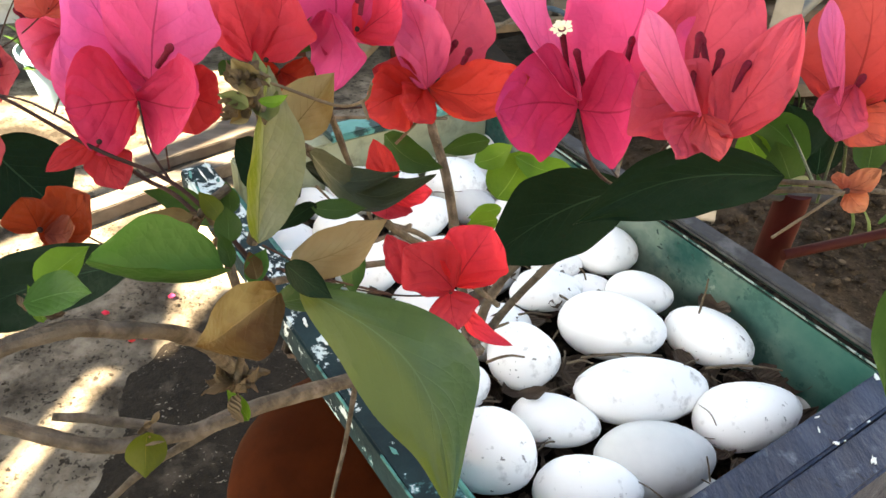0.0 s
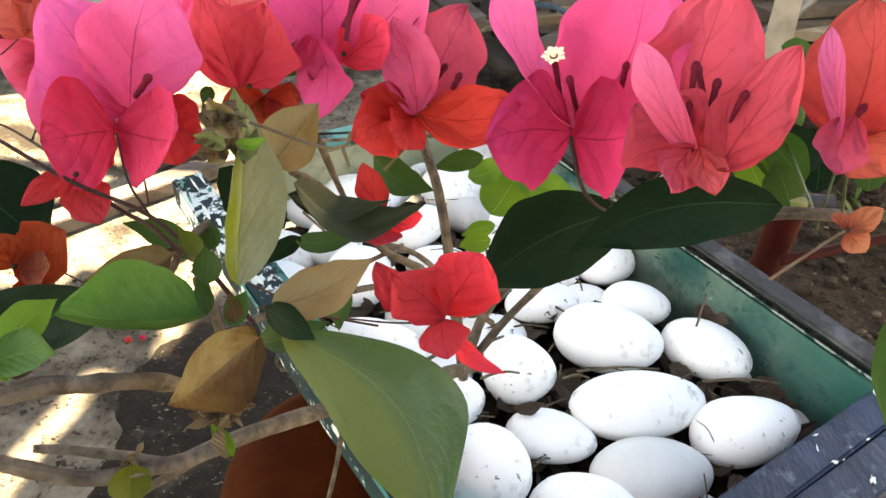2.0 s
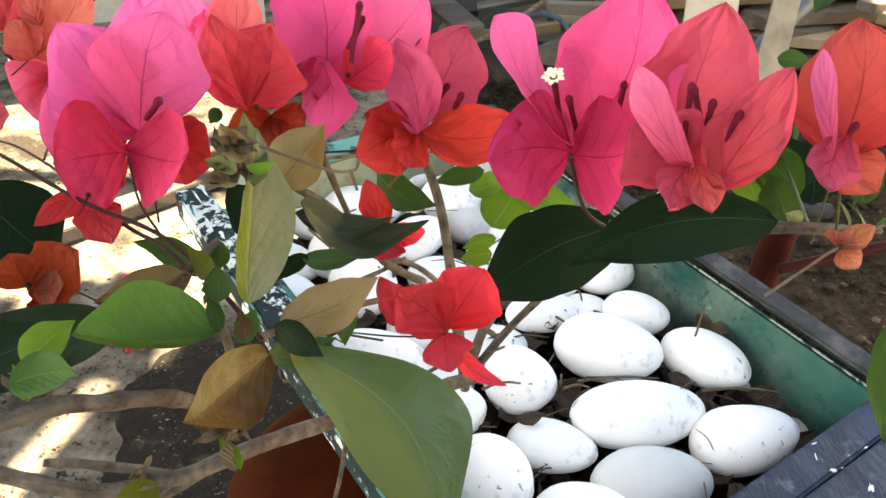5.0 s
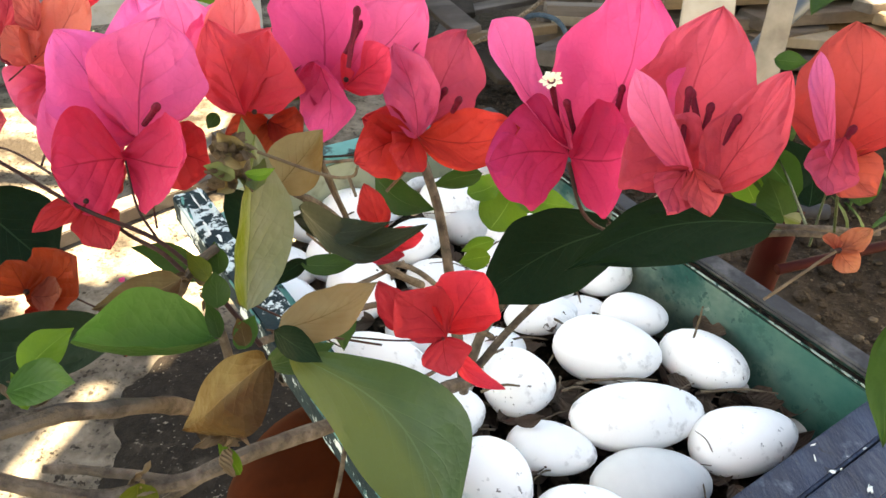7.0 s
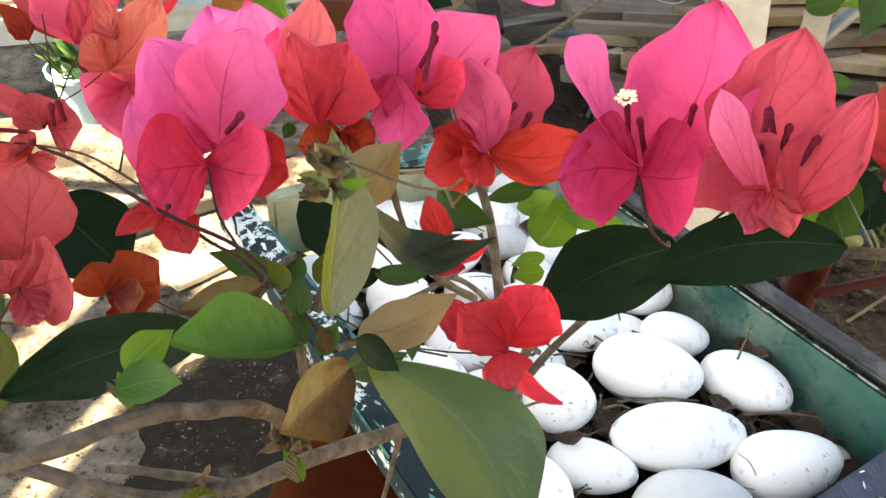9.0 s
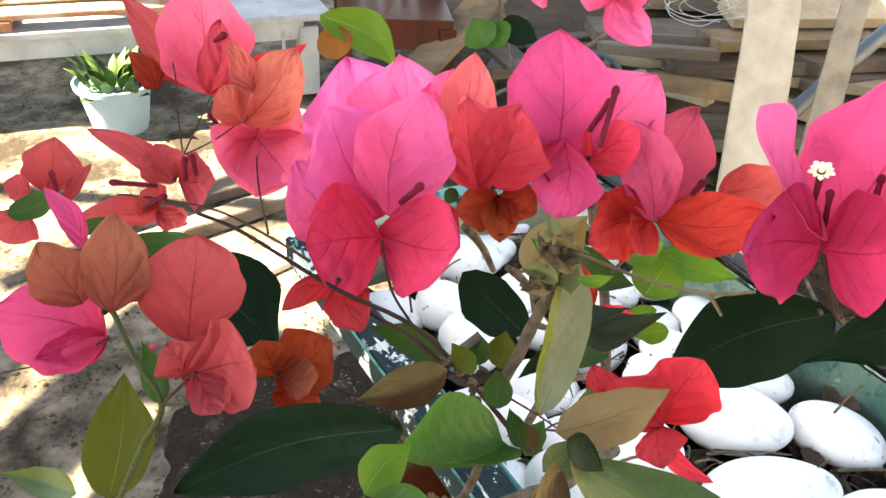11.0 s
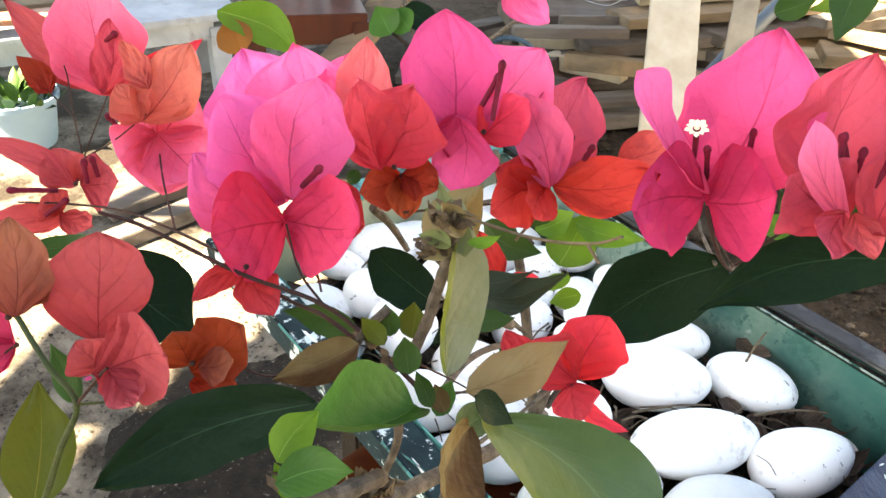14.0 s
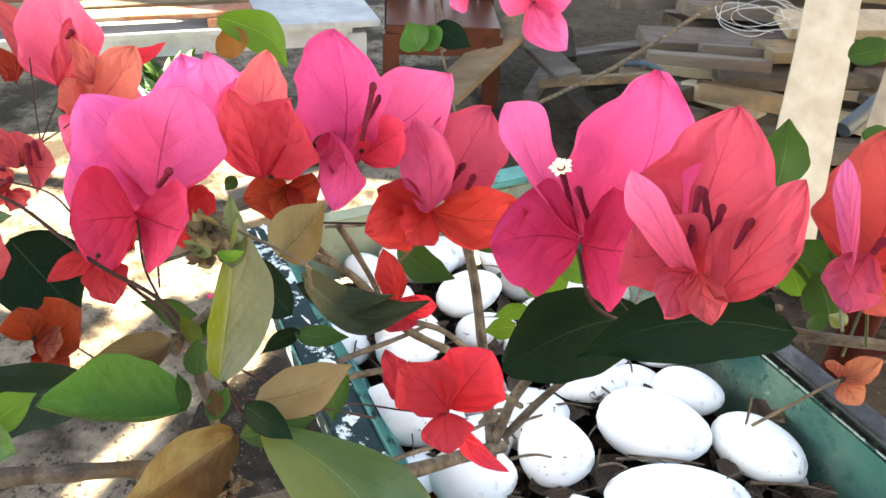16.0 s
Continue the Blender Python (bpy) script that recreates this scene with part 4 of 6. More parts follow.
bract(fl, (-0.2773, 0.3035, 1.5452), (-0.2907, 0.2967, 1.5359), 0.0200, (0.38, -0.92, 0.12), "coralred", .2, .1)
bract(fl, (-0.2787, 0.3093, 1.5534), (-0.2917, 0.3106, 1.5557), 0.0131, (-0.02, -0.90, 0.43), "coralred", .2, .1)
fl = flower((-0.1993, 0.3390, 1.5930))
bract(fl, (-0.1990, 0.3407, 1.5955), (-0.2095, 0.3610, 1.6419), 0.0421, (0.24, -0.87, 0.43), "rosepink", .35, .12)
bract(fl, (-0.2112, 0.3451, 1.5969), (-0.2447, 0.3638, 1.6296), 0.0195, (-0.10, -0.90, 0.42), "coral", .2, .1)
bract(fl, (-0.1813, 0.3227, 1.5920), (-0.1600, 0.3392, 1.6216), 0.0287, (0.15, -0.91, 0.39), "tangerine", .25, .1)
bract(fl, (-0.1781, 0.3292, 1.6046), (-0.1886, 0.3389, 1.6221), 0.0129, (-0.11, -0.90, 0.43), "tangerine", .2, .1)
bract(fl, (-0.1819, 0.3245, 1.5911), (-0.1915, 0.3316, 1.6049), 0.0208, (-0.08, -0.91, 0.41), "tangerine", .2, .1)
bract(fl, (-0.1910, 0.3646, 1.6031), (-0.1655, 0.3800, 1.6103), 0.0091, (0.23, -0.70, 0.68), "crimson", .2, .2)
bract(fl, (-0.2234, 0.3360, 1.5982), (-0.2364, 0.3445, 1.6107), 0.0127, (0.03, -0.81, 0.59), "rust", .5, .2)
bract(fl, (-0.2004, 0.3364, 1.5981), (-0.1980, 0.3511, 1.6276), 0.0212, (-0.27, -0.85, 0.45), "coralpink", .2, .1)
fl = flower((-0.1804, 0.3378, 1.5786))
bract(fl, (-0.1795, 0.3369, 1.5774), (-0.1649, 0.3478, 1.5958), 0.0321, (-0.01, -0.86, 0.51), "rosepink", .25, .1, .5)
bract(fl, (-0.1798, 0.3360, 1.5796), (-0.1921, 0.3209, 1.5690), 0.0350, (0.52, -0.73, 0.44), "rosepink", .25, .12, .5)
bract(fl, (-0.1793, 0.3342, 1.5805), (-0.1592, 0.3177, 1.5685), 0.0360, (0.04, -0.55, 0.83), "rosepink", .25, .12, .5)
bract(fl, (-0.1801, 0.3369, 1.5791), (-0.1758, 0.3147, 1.5597), 0.0331, (0.48, -0.52, 0.71), "rosepink", .25, .1, .5)
bract(fl, (-0.1805, 0.3361, 1.5780), (-0.1935, 0.3366, 1.5878), 0.0239, (0.15, -0.96, 0.25), "rosepink", .25, .1)
fl = flower((0.0137, 0.6115, 1.5821))
bract(fl, (0.0113, 0.6124, 1.5838), (0.0430, 0.5888, 1.5544), 0.0315, (-0.05, -0.81, 0.59), "pink", .2, .1)
bract(fl, (0.0137, 0.6115, 1.5821), (-0.0152, 0.6079, 1.5931), 0.0306, (0.14, -0.99, 0.05), "pink", .2, .1)
bract(fl, (0.0137, 0.6115, 1.5821), (0.0424, 0.6151, 1.5924), 0.0263, (-0.04, -0.91, 0.42), "pink", .2, .1)
bract(fl, (-0.0362, 0.6069, 1.5850), (-0.0491, 0.5936, 1.5790), 0.0197, (0.59, -0.73, 0.34), "pink", .2, .1)
fl = flower((0.0076, 0.2521, 1.5063))
bract(fl, (0.0092, 0.2535, 1.5082), (0.0231, 0.2666, 1.5325), 0.0318, (-0.10, -0.85, 0.52), "crimson", .3, .14, .55)
bract(fl, (0.0093, 0.2518, 1.5076), (-0.0135, 0.2569, 1.5256), 0.0279, (0.11, -0.91, 0.40), "red", .3, .14, .5)
bract(fl, (-0.0113, 0.2545, 1.5075), (-0.0229, 0.2625, 1.5262), 0.0159, (-0.15, -0.94, 0.31), "red", .25, .2)
bract(fl, (0.0076, 0.2524, 1.5067), (0.0125, 0.2419, 1.4930), 0.0223, (0.16, -0.76, 0.63), "red", .2, .1)
bract(fl, (0.0135, 0.2510, 1.4983), (0.0365, 0.2530, 1.4748), 0.0099, (0.58, -0.63, 0.52), "crimson", .25, .2)
fl = flower((-0.0230, 0.2913, 1.5296))
bract(fl, (-0.0231, 0.2918, 1.5302), (-0.0324, 0.3049, 1.5508), 0.0146, (-0.18, -0.86, 0.47), "red", .2, .1)
bract(fl, (-0.0230, 0.2910, 1.5292), (-0.0037, 0.2871, 1.5360), 0.0124, (-0.36, -0.66, 0.65), "crimson", .25, .2)
bract(fl, (-0.0229, 0.2905, 1.5285), (-0.0234, 0.2797, 1.5225), 0.0233, (0.27, -0.48, 0.84), "red", .2, .1)
bract(fl, (-0.0308, 0.2903, 1.5281), (-0.0431, 0.2925, 1.5325), 0.0101, (-0.08, -0.96, 0.27), "red", .2, .1)
fl = flower((0.1256, 0.1993, 1.6025))
bract(fl, (0.1251, 0.1992, 1.6025), (0.1348, 0.2018, 1.6094), 0.0079, (-0.39, -0.53, 0.75), "amber", .2, .1)
bract(fl, (0.1260, 0.1991, 1.6023), (0.1294, 0.1923, 1.5999), 0.0085, (-0.52, -0.49, 0.69), "amber", .2, .1)
bract(fl, (0.1251, 0.1992, 1.6025), (0.1203, 0.1996, 1.6096), 0.0050, (-0.38, -0.90, -0.20), "amber", .2, .1)
fl = flower((0.0386, 0.4532, 1.4578))
bract(fl, (0.0409, 0.4497, 1.4533), (0.0348, 0.4585, 1.4649), 0.0144, (-0.27, -0.83, 0.49), "red", .2, .1)

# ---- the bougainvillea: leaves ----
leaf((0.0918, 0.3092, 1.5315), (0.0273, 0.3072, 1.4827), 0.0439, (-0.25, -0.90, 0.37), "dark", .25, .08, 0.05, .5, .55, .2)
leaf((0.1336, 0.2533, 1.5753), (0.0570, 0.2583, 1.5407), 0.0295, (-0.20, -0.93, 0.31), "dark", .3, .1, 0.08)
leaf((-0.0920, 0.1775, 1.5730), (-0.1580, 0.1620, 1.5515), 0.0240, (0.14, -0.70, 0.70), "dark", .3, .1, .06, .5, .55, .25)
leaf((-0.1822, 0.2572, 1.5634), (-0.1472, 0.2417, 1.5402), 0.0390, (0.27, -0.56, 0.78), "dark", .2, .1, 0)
leaf((-0.2139, 0.2639, 1.5652), (-0.1835, 0.2634, 1.5722), 0.0106, (-0.21, -0.47, 0.86), "green", .2, .1, 0)
leaf((-0.0632, 0.1750, 1.5750), (-0.0893, 0.1500, 1.5968), 0.0225, (0.09, -0.18, 0.98), "fresh", 1.2, .02, .0, .46, .55, .3)
leaf((-0.0968, 0.1370, 1.5959), (-0.0877, 0.1480, 1.6021), 0.0103, (0.16, -0.58, 0.80), "young", .3, .1, -.08)
leaf((-0.0959, 0.1289, 1.5983), (-0.0785, 0.1274, 1.6050), 0.0108, (-0.34, -0.57, 0.75), "fresh", .3, .1, -.1)
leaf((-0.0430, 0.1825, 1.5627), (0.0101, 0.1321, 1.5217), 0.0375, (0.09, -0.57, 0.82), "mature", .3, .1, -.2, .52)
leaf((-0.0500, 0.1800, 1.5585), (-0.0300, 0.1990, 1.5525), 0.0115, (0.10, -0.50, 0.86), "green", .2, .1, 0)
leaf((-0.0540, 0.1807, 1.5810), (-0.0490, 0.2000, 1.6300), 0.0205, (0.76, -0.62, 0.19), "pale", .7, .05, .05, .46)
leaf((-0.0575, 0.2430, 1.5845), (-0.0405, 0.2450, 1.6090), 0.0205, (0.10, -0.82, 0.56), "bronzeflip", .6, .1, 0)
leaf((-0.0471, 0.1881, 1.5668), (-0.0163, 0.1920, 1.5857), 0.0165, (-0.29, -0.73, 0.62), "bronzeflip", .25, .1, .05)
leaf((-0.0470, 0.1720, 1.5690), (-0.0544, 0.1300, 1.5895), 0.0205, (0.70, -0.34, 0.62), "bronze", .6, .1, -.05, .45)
leaf((-0.0500, 0.2451, 1.5765), (-0.0010, 0.2550, 1.5665), 0.0189, (0.27, -0.37, 0.89), "dull", .3, .3, .1)
leaf((-0.0530, 0.2467, 1.5700), (-0.0150, 0.2554, 1.5660), 0.0119, (0.21, -0.44, 0.87), "dull", .2, .2, .05)
leaf((-0.0287, 0.3208, 1.5450), (0.0015, 0.3159, 1.5320), 0.0169, (0.22, -0.63, 0.75), "green", .2, .1, .1)
leaf((0.0291, 0.4085, 1.4981), (-0.0016, 0.4025, 1.4896), 0.0141, (0.14, -0.97, 0.19), "green", .2, .1, 0)
leaf((0.0380, 0.4205, 1.4477), (0.0577, 0.4417, 1.4761), 0.0345, (-0.26, -0.68, 0.69), "young", .25, .1, 0)
leaf((0.0397, 0.3919, 1.4597), (0.0188, 0.3870, 1.4528), 0.0111, (0.10, -0.92, 0.37), "young", .2, .1, 0)
leaf((0.0486, 0.4365, 1.4720), (0.0902, 0.4145, 1.4743), 0.0197, (-0.32, -0.52, 0.79), "young", .2, .2, 0)
leaf((0.0218, 0.4325, 1.4673), (0.0452, 0.4322, 1.4834), 0.0191, (-0.47, -0.57, 0.67), "young", .2, .2, 0)
leaf((0.1942, 0.3531, 1.5268), (0.1559, 0.3578, 1.5491), 0.0255, (-0.09, -0.99, 0.06), "green", .3, .15, 0.08)
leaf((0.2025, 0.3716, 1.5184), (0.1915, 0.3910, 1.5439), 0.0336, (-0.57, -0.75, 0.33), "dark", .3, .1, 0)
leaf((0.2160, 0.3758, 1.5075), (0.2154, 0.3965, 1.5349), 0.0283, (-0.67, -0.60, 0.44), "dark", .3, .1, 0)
leaf((0.1831, 0.3369, 1.5218), (0.1732, 0.3508, 1.5402), 0.0214, (-0.60, -0.76, 0.26), "green", .3, .1, 0)
leaf((0.1870, 0.3285, 1.5274), (0.1781, 0.3303, 1.5297), 0.0089, (-0.16, -0.98, 0.15), "pale", .3, .1, 0)
leaf((0.3628, 0.7235, 1.5921), (0.3189, 0.6581, 1.5303), 0.0410, (-0.13, -0.63, 0.76), "green", .2, .1, 0)
leaf((0.3892, 0.7414, 1.5479), (0.3263, 0.7317, 1.5321), 0.0215, (0.08, -0.96, 0.28), "young", .2, .1, 0)
leaf((0.1763, 0.3593, 1.5182), (0.1591, 0.3629, 1.5393), 0.0178, (-0.30, -0.95, -0.08), "young", .25, .1, 0)
leaf((0.2281, 0.3514, 1.5252), (0.2300, 0.3692, 1.5488), 0.0178, (-0.63, -0.59, 0.50), "green", .2, .1, 0)
leaf((0.1202, 0.3333, 1.5327), (0.1367, 0.3399, 1.5417), 0.0149, (-0.19, -0.60, 0.78), "young", .2, .1, 0)
leaf((0.1710, 0.3297, 1.5288), (0.1772, 0.3256, 1.5234), 0.0110, (-0.04, -0.81, 0.58), "green", .2, .1, 0)
leaf((0.2573, 0.6839, 1.4138), (0.2521, 0.7015, 1.4755), 0.0476, (-0.52, -0.83, 0.19), "green", .2, .1, 0)
leaf((0.3061, 0.7627, 1.5183), (0.3423, 0.7565, 1.5377), 0.0271, (-0.40, -0.77, 0.50), "green", .2, .1, 0)
leaf((0.3287, 0.7254, 1.4600), (0.3539, 0.7082, 1.4656), 0.0195, (-0.55, -0.63, 0.55), "green", .2, .1, 0)
leaf((-0.1802, 0.4741, 1.5931), (-0.1312, 0.4581, 1.5708), 0.0260, (0.01, -0.81, 0.59), "young", .3, .15, -.16)
leaf((-0.1669, 0.4623, 1.5708), (-0.1752, 0.4759, 1.5903), 0.0227, (-0.07, -0.83, 0.55), "amberleaf", .2, .1, 0)
leaf((-0.0788, 0.6337, 1.5266), (-0.0921, 0.6450, 1.5465), 0.0291, (-0.23, -0.90, 0.36), "fresh", .2, .1, 0)
leaf((-0.0671, 0.6480, 1.5464), (-0.0351, 0.6377, 1.5344), 0.0240, (-0.05, -0.82, 0.57), "dark", .2, .1, 0.05)
leaf((-0.0629, 0.6362, 1.5296), (-0.0808, 0.6437, 1.5442), 0.0240, (-0.25, -0.95, 0.18), "fresh", .2, .1, 0.05)
leaf((-0.0812, 0.2022, 1.5742), (-0.1077, 0.1903, 1.5685), 0.0140, (0.24, -0.80, 0.55), "bronze", .25, .1, -.05)
leaf((-0.0823, 0.2255, 1.5552), (-0.1107, 0.2305, 1.5633), 0.0122, (-0.05, -0.91, 0.40), "green", .25, .1, .05)
leaf((-0.0543, 0.2433, 1.5570), (-0.0800, 0.2510, 1.5760), 0.0215, (-0.10, -0.95, 0.29), "dark", .2, .1, -.05, .5, .5, .1)
leaf((-0.0714, 0.2097, 1.5706), (-0.0734, 0.2143, 1.5808), 0.0081, (-0.16, -0.91, 0.39), "green", .2, .1, 0)
leaf((-0.0731, 0.2051, 1.5711), (-0.0811, 0.2085, 1.5797), 0.0076, (-0.08, -0.95, 0.30), "olive", .2, .1, 0)
leaf((-0.0642, 0.2169, 1.5633), (-0.0637, 0.2227, 1.5751), 0.0112, (-0.42, -0.80, 0.42), "olive", .2, .1, 0)
leaf((-0.2067, 0.2037, 1.4866), (-0.2055, 0.2302, 1.5275), 0.0259, (0.23, -0.82, 0.52), "olive", .15, .05, .03)
leaf((-0.1708, 0.1922, 1.5559), (-0.1802, 0.2032, 1.5718), 0.0087, (0.07, -0.80, 0.59), "green", .2, .1, 0)
leaf((-0.2184, 0.2027, 1.4889), (-0.2491, 0.2051, 1.4932), 0.0120, (0.04, -0.72, 0.70), "mature", .2, .15, 0)
leaf((-0.2664, 0.2748, 1.5648), (-0.2451, 0.2815, 1.5737), 0.0111, (-0.02, -0.77, 0.64), "green", .2, .1, 0)
leaf((-0.2334, 0.2648, 1.5670), (-0.2183, 0.2692, 1.5729), 0.0065, (-0.05, -0.73, 0.68), "green", .2, .1, 0)
leaf((-0.0705, 0.1953, 1.4797), (-0.0804, 0.2026, 1.4891), 0.0071, (0.05, -0.77, 0.64), "young", .3, .1, 0)
leaf((-0.1217, 0.2104, 1.4491), (-0.1213, 0.1979, 1.4325), 0.0178, (0.51, -0.68, 0.53), "olive", .3, .1, 0)
leaf((-0.0930, 0.1295, 1.5920), (-0.0965, 0.1330, 1.6005), 0.0042, (0.04, -0.73, 0.69), "young", .2, .1, 0)
leaf((0.1887, 0.2398, 1.5419), (0.1864, 0.2087, 1.4996), 0.0161, (-0.37, -0.74, 0.56), "green", .2, .1, 0)
leaf((-0.0591, 0.1683, 1.5810), (-0.0638, 0.1741, 1.5894), 0.0055, (-0.15, -0.85, 0.50), "green", .2, .1, 0)
leaf((-0.0569, 0.1754, 1.5697), (-0.0524, 0.1819, 1.5784), 0.0071, (0.02, -0.81, 0.59), "fresh", .2, .1, 0)
leaf((-0.0544, 0.1760, 1.5706), (-0.0576, 0.1812, 1.5774), 0.0060, (0.06, -0.78, 0.62), "bronze", .2, .1, 0)
leaf((-0.0306, 0.2262, 1.5500), (-0.0299, 0.2141, 1.5325), 0.0113, (0.55, -0.68, 0.49), "green", .2, .1, 0)
leaf((-0.0461, 0.2232, 1.5663), (-0.0263, 0.2259, 1.5665), 0.0087, (0.06, -0.47, 0.88), "green", .2, .1, 0)
leaf((-0.0652, 0.1865, 1.5760), (-0.0669, 0.1935, 1.5852), 0.0090, (0.09, -0.79, 0.61), "green", .2, .1, 0)
leaf((-0.0442, 0.2240, 1.5678), (-0.0568, 0.2174, 1.5589), 0.0074, (0.31, -0.92, 0.24), "dark", .2, .1, 0)
leaf((0.0337, 0.3454, 1.4822), (0.0159, 0.3424, 1.4785), 0.0129, (0.07, -0.91, 0.41), "young", .2, .1, 0)
# the crowded tip of the front shoot
leaf((-0.0505, 0.1915, 1.6170), (-0.0575, 0.2105, 1.6312), 0.0092, (0.30, -0.60, 0.74), "paletip", .5, .1, 0, .35)
leaf((-0.0520, 0.1870, 1.6270), (-0.0580, 0.1880, 1.6370), 0.0075, (0.25, -0.75, 0.60), "bronzeflip", .8, .2, .05, .45)
leaf((-0.0548, 0.1885, 1.6228), (-0.0640, 0.1900, 1.6255), 0.0050, (0.10, -0.70, 0.70), "paletip", .5, .15, .1)
leaf((-0.0510, 0.1850, 1.6268), (-0.0425, 0.1835, 1.6300), 0.0034, (0.00, -0.70, 0.70), "young", .4, .15, .1)
leaf((-0.0550, 0.1915, 1.6200), (-0.0625, 0.1925, 1.6150), 0.0060, (-0.10, -0.70, 0.70), "bronzeflip", .7, .2, .1)
leaf((-0.0530, 0.2010, 1.6200), (-0.0618, 0.2070, 1.6235), 0.0055, (0.20, -0.70, 0.70), "young", .4, .1, .05)
leaf((-0.0853, 0.2735, 1.5984), (-0.0887, 0.2701, 1.5931), 0.0056, (0.22, -0.88, 0.42), "green", .2, .1, 0)
leaf((-0.0469, 0.3030, 1.6085), (-0.0616, 0.2930, 1.5950), 0.0145, (0.48, -0.85, 0.19), "green", .2, .1, 0)
leaf((0.1383, 0.3166, 1.5440), (0.1472, 0.3103, 1.5358), 0.0113, (-0.08, -0.83, 0.55), "dark", .2, .1, 0)
leaf((-0.0455, 0.1777, 1.5765), (-0.0312, 0.1796, 1.5614), 0.0095, (0.62, -0.60, 0.51), "dark", .2, .1, 0)

# ---- the bougainvillea: wood ----
branch(0.0034, "bark", (0.0288, 0.3755, 1.3382), (0.0087, 0.3884, 1.4545), (-0.0082, 0.3989, 1.5130), (-0.0165, 0.3943, 1.5449))
branch(0.0037, "bark", (0.0294, 0.3756, 1.3549), (0.0392, 0.3821, 1.3969), (0.0578, 0.3824, 1.4308), (0.0738, 0.3738, 1.4528))
branch(0.0030, "bark", (0.0350, 0.3782, 1.3584), (0.0616, 0.3851, 1.4012), (0.0879, 0.3813, 1.4463))
branch(0.0045, "bark", (0.0342, 0.3806, 1.3449), (-0.0181, 0.2934, 1.4112), (-0.0559, 0.2581, 1.4302), (-0.0827, 0.2311, 1.4439), (-0.1079, 0.2174, 1.4419), (-0.1492, 0.2058, 1.4425), (-0.1963, 0.2059, 1.4585), (-0.2599, 0.2104, 1.4635))
branch(0.0026, "bark", (-0.1079, 0.2174, 1.4419), (-0.1395, 0.2162, 1.4481), (-0.1637, 0.2131, 1.4520))
branch(0.0022, "bark", (-0.0966, 0.2226, 1.4406), (-0.1266, 0.2097, 1.4232), (-0.1459, 0.2026, 1.4052))
branch(0.0028, "bark", (-0.0800, 0.2110, 1.4930), (-0.0745, 0.1800, 1.5350), (-0.0740, 0.1590, 1.5620), (-0.0812, 0.1410, 1.5800), (-0.0900, 0.1290, 1.5900), (-0.1080, 0.1200, 1.5870), (-0.1420, 0.1150, 1.5700))
branch(0.0017, "bark", (-0.0376, 0.2764, 1.4216), (-0.0449, 0.2854, 1.3670), (-0.0589, 0.2920, 1.2760))
branch(0.0024, "bark", (-0.0037, 0.3431, 1.4607), (-0.0254, 0.3258, 1.4872), (-0.0492, 0.3088, 1.5308), (-0.0607, 0.2886, 1.5536))
branch(0.0020, "bark", (0.0426, 0.3701, 1.3976), (0.0033, 0.3296, 1.4596), (-0.0325, 0.2814, 1.4947), (-0.0565, 0.1986, 1.5506))
branch(0.0009, "redstem", (-0.0553, 0.1942, 1.5531), (-0.0744, 0.2093, 1.5645), (-0.0949, 0.2204, 1.5756), (-0.1229, 0.2273, 1.5827), (-0.1569, 0.2425, 1.5906), (-0.1736, 0.2457, 1.5946))
branch(0.0005, "redstem", (-0.0950, 0.2207, 1.5759), (-0.1030, 0.2280, 1.5839), (-0.1077, 0.2368, 1.5971))
branch(0.0004, "redstem", (-0.0952, 0.2228, 1.5788), (-0.0985, 0.2311, 1.5897))
branch(0.0010, "bark", (0.0010, 0.3885, 1.5209), (-0.0400, 0.3243, 1.5514), (-0.0566, 0.2966, 1.5643))
branch(0.0005, "redstem", (-0.0173, 0.2279, 1.5237), (-0.0354, 0.2147, 1.5391), (-0.0527, 0.1938, 1.5610))
branch(0.0005, "redstem", (0.0086, 0.2562, 1.5018), (-0.0120, 0.2618, 1.4939), (-0.0316, 0.2512, 1.5046), (-0.0508, 0.1933, 1.5604))
branch(0.0009, "redstem", (0.0520, 0.2680, 1.5890), (0.0600, 0.2620, 1.5700), (0.0750, 0.2760, 1.5520), (0.0890, 0.2980, 1.5380))
branch(0.0007, "redstem", (0.0890, 0.3000, 1.5365), (0.0927, 0.2800, 1.5687), (0.0926, 0.2511, 1.5978))
branch(0.0017, "bark", (0.0890, 0.3000, 1.5365), (0.1319, 0.3223, 1.5164), (0.1469, 0.2773, 1.5545), (0.1878, 0.2815, 1.5527))
branch(0.0014, "bark", (0.1970, 0.2849, 1.5528), (0.1548, 0.2688, 1.5640), (0.1298, 0.2858, 1.5528), (0.0905, 0.2990, 1.5370))
branch(0.0005, "twig", (0.1013, 0.1857, 1.5924), (0.1131, 0.1921, 1.5979), (0.1256, 0.1993, 1.6025), (0.1467, 0.2117, 1.6044), (0.1805, 0.2312, 1.5976))
branch(0.0006, "green", (0.1616, 0.2724, 1.5523), (0.1674, 0.2858, 1.5700), (0.1615, 0.2777, 1.5924))
branch(0.0006, "green", (0.1612, 0.2598, 1.5688), (0.1513, 0.2540, 1.5942), (0.1420, 0.2407, 1.6095))
branch(0.0007, "green", (0.1648, 0.2861, 1.5539), (0.1798, 0.3413, 1.5443), (0.1824, 0.3664, 1.5443))
branch(0.0004, "redstem", (-0.2016, 0.2204, 1.5552), (-0.2187, 0.2225, 1.5414), (-0.2569, 0.2229, 1.5258))
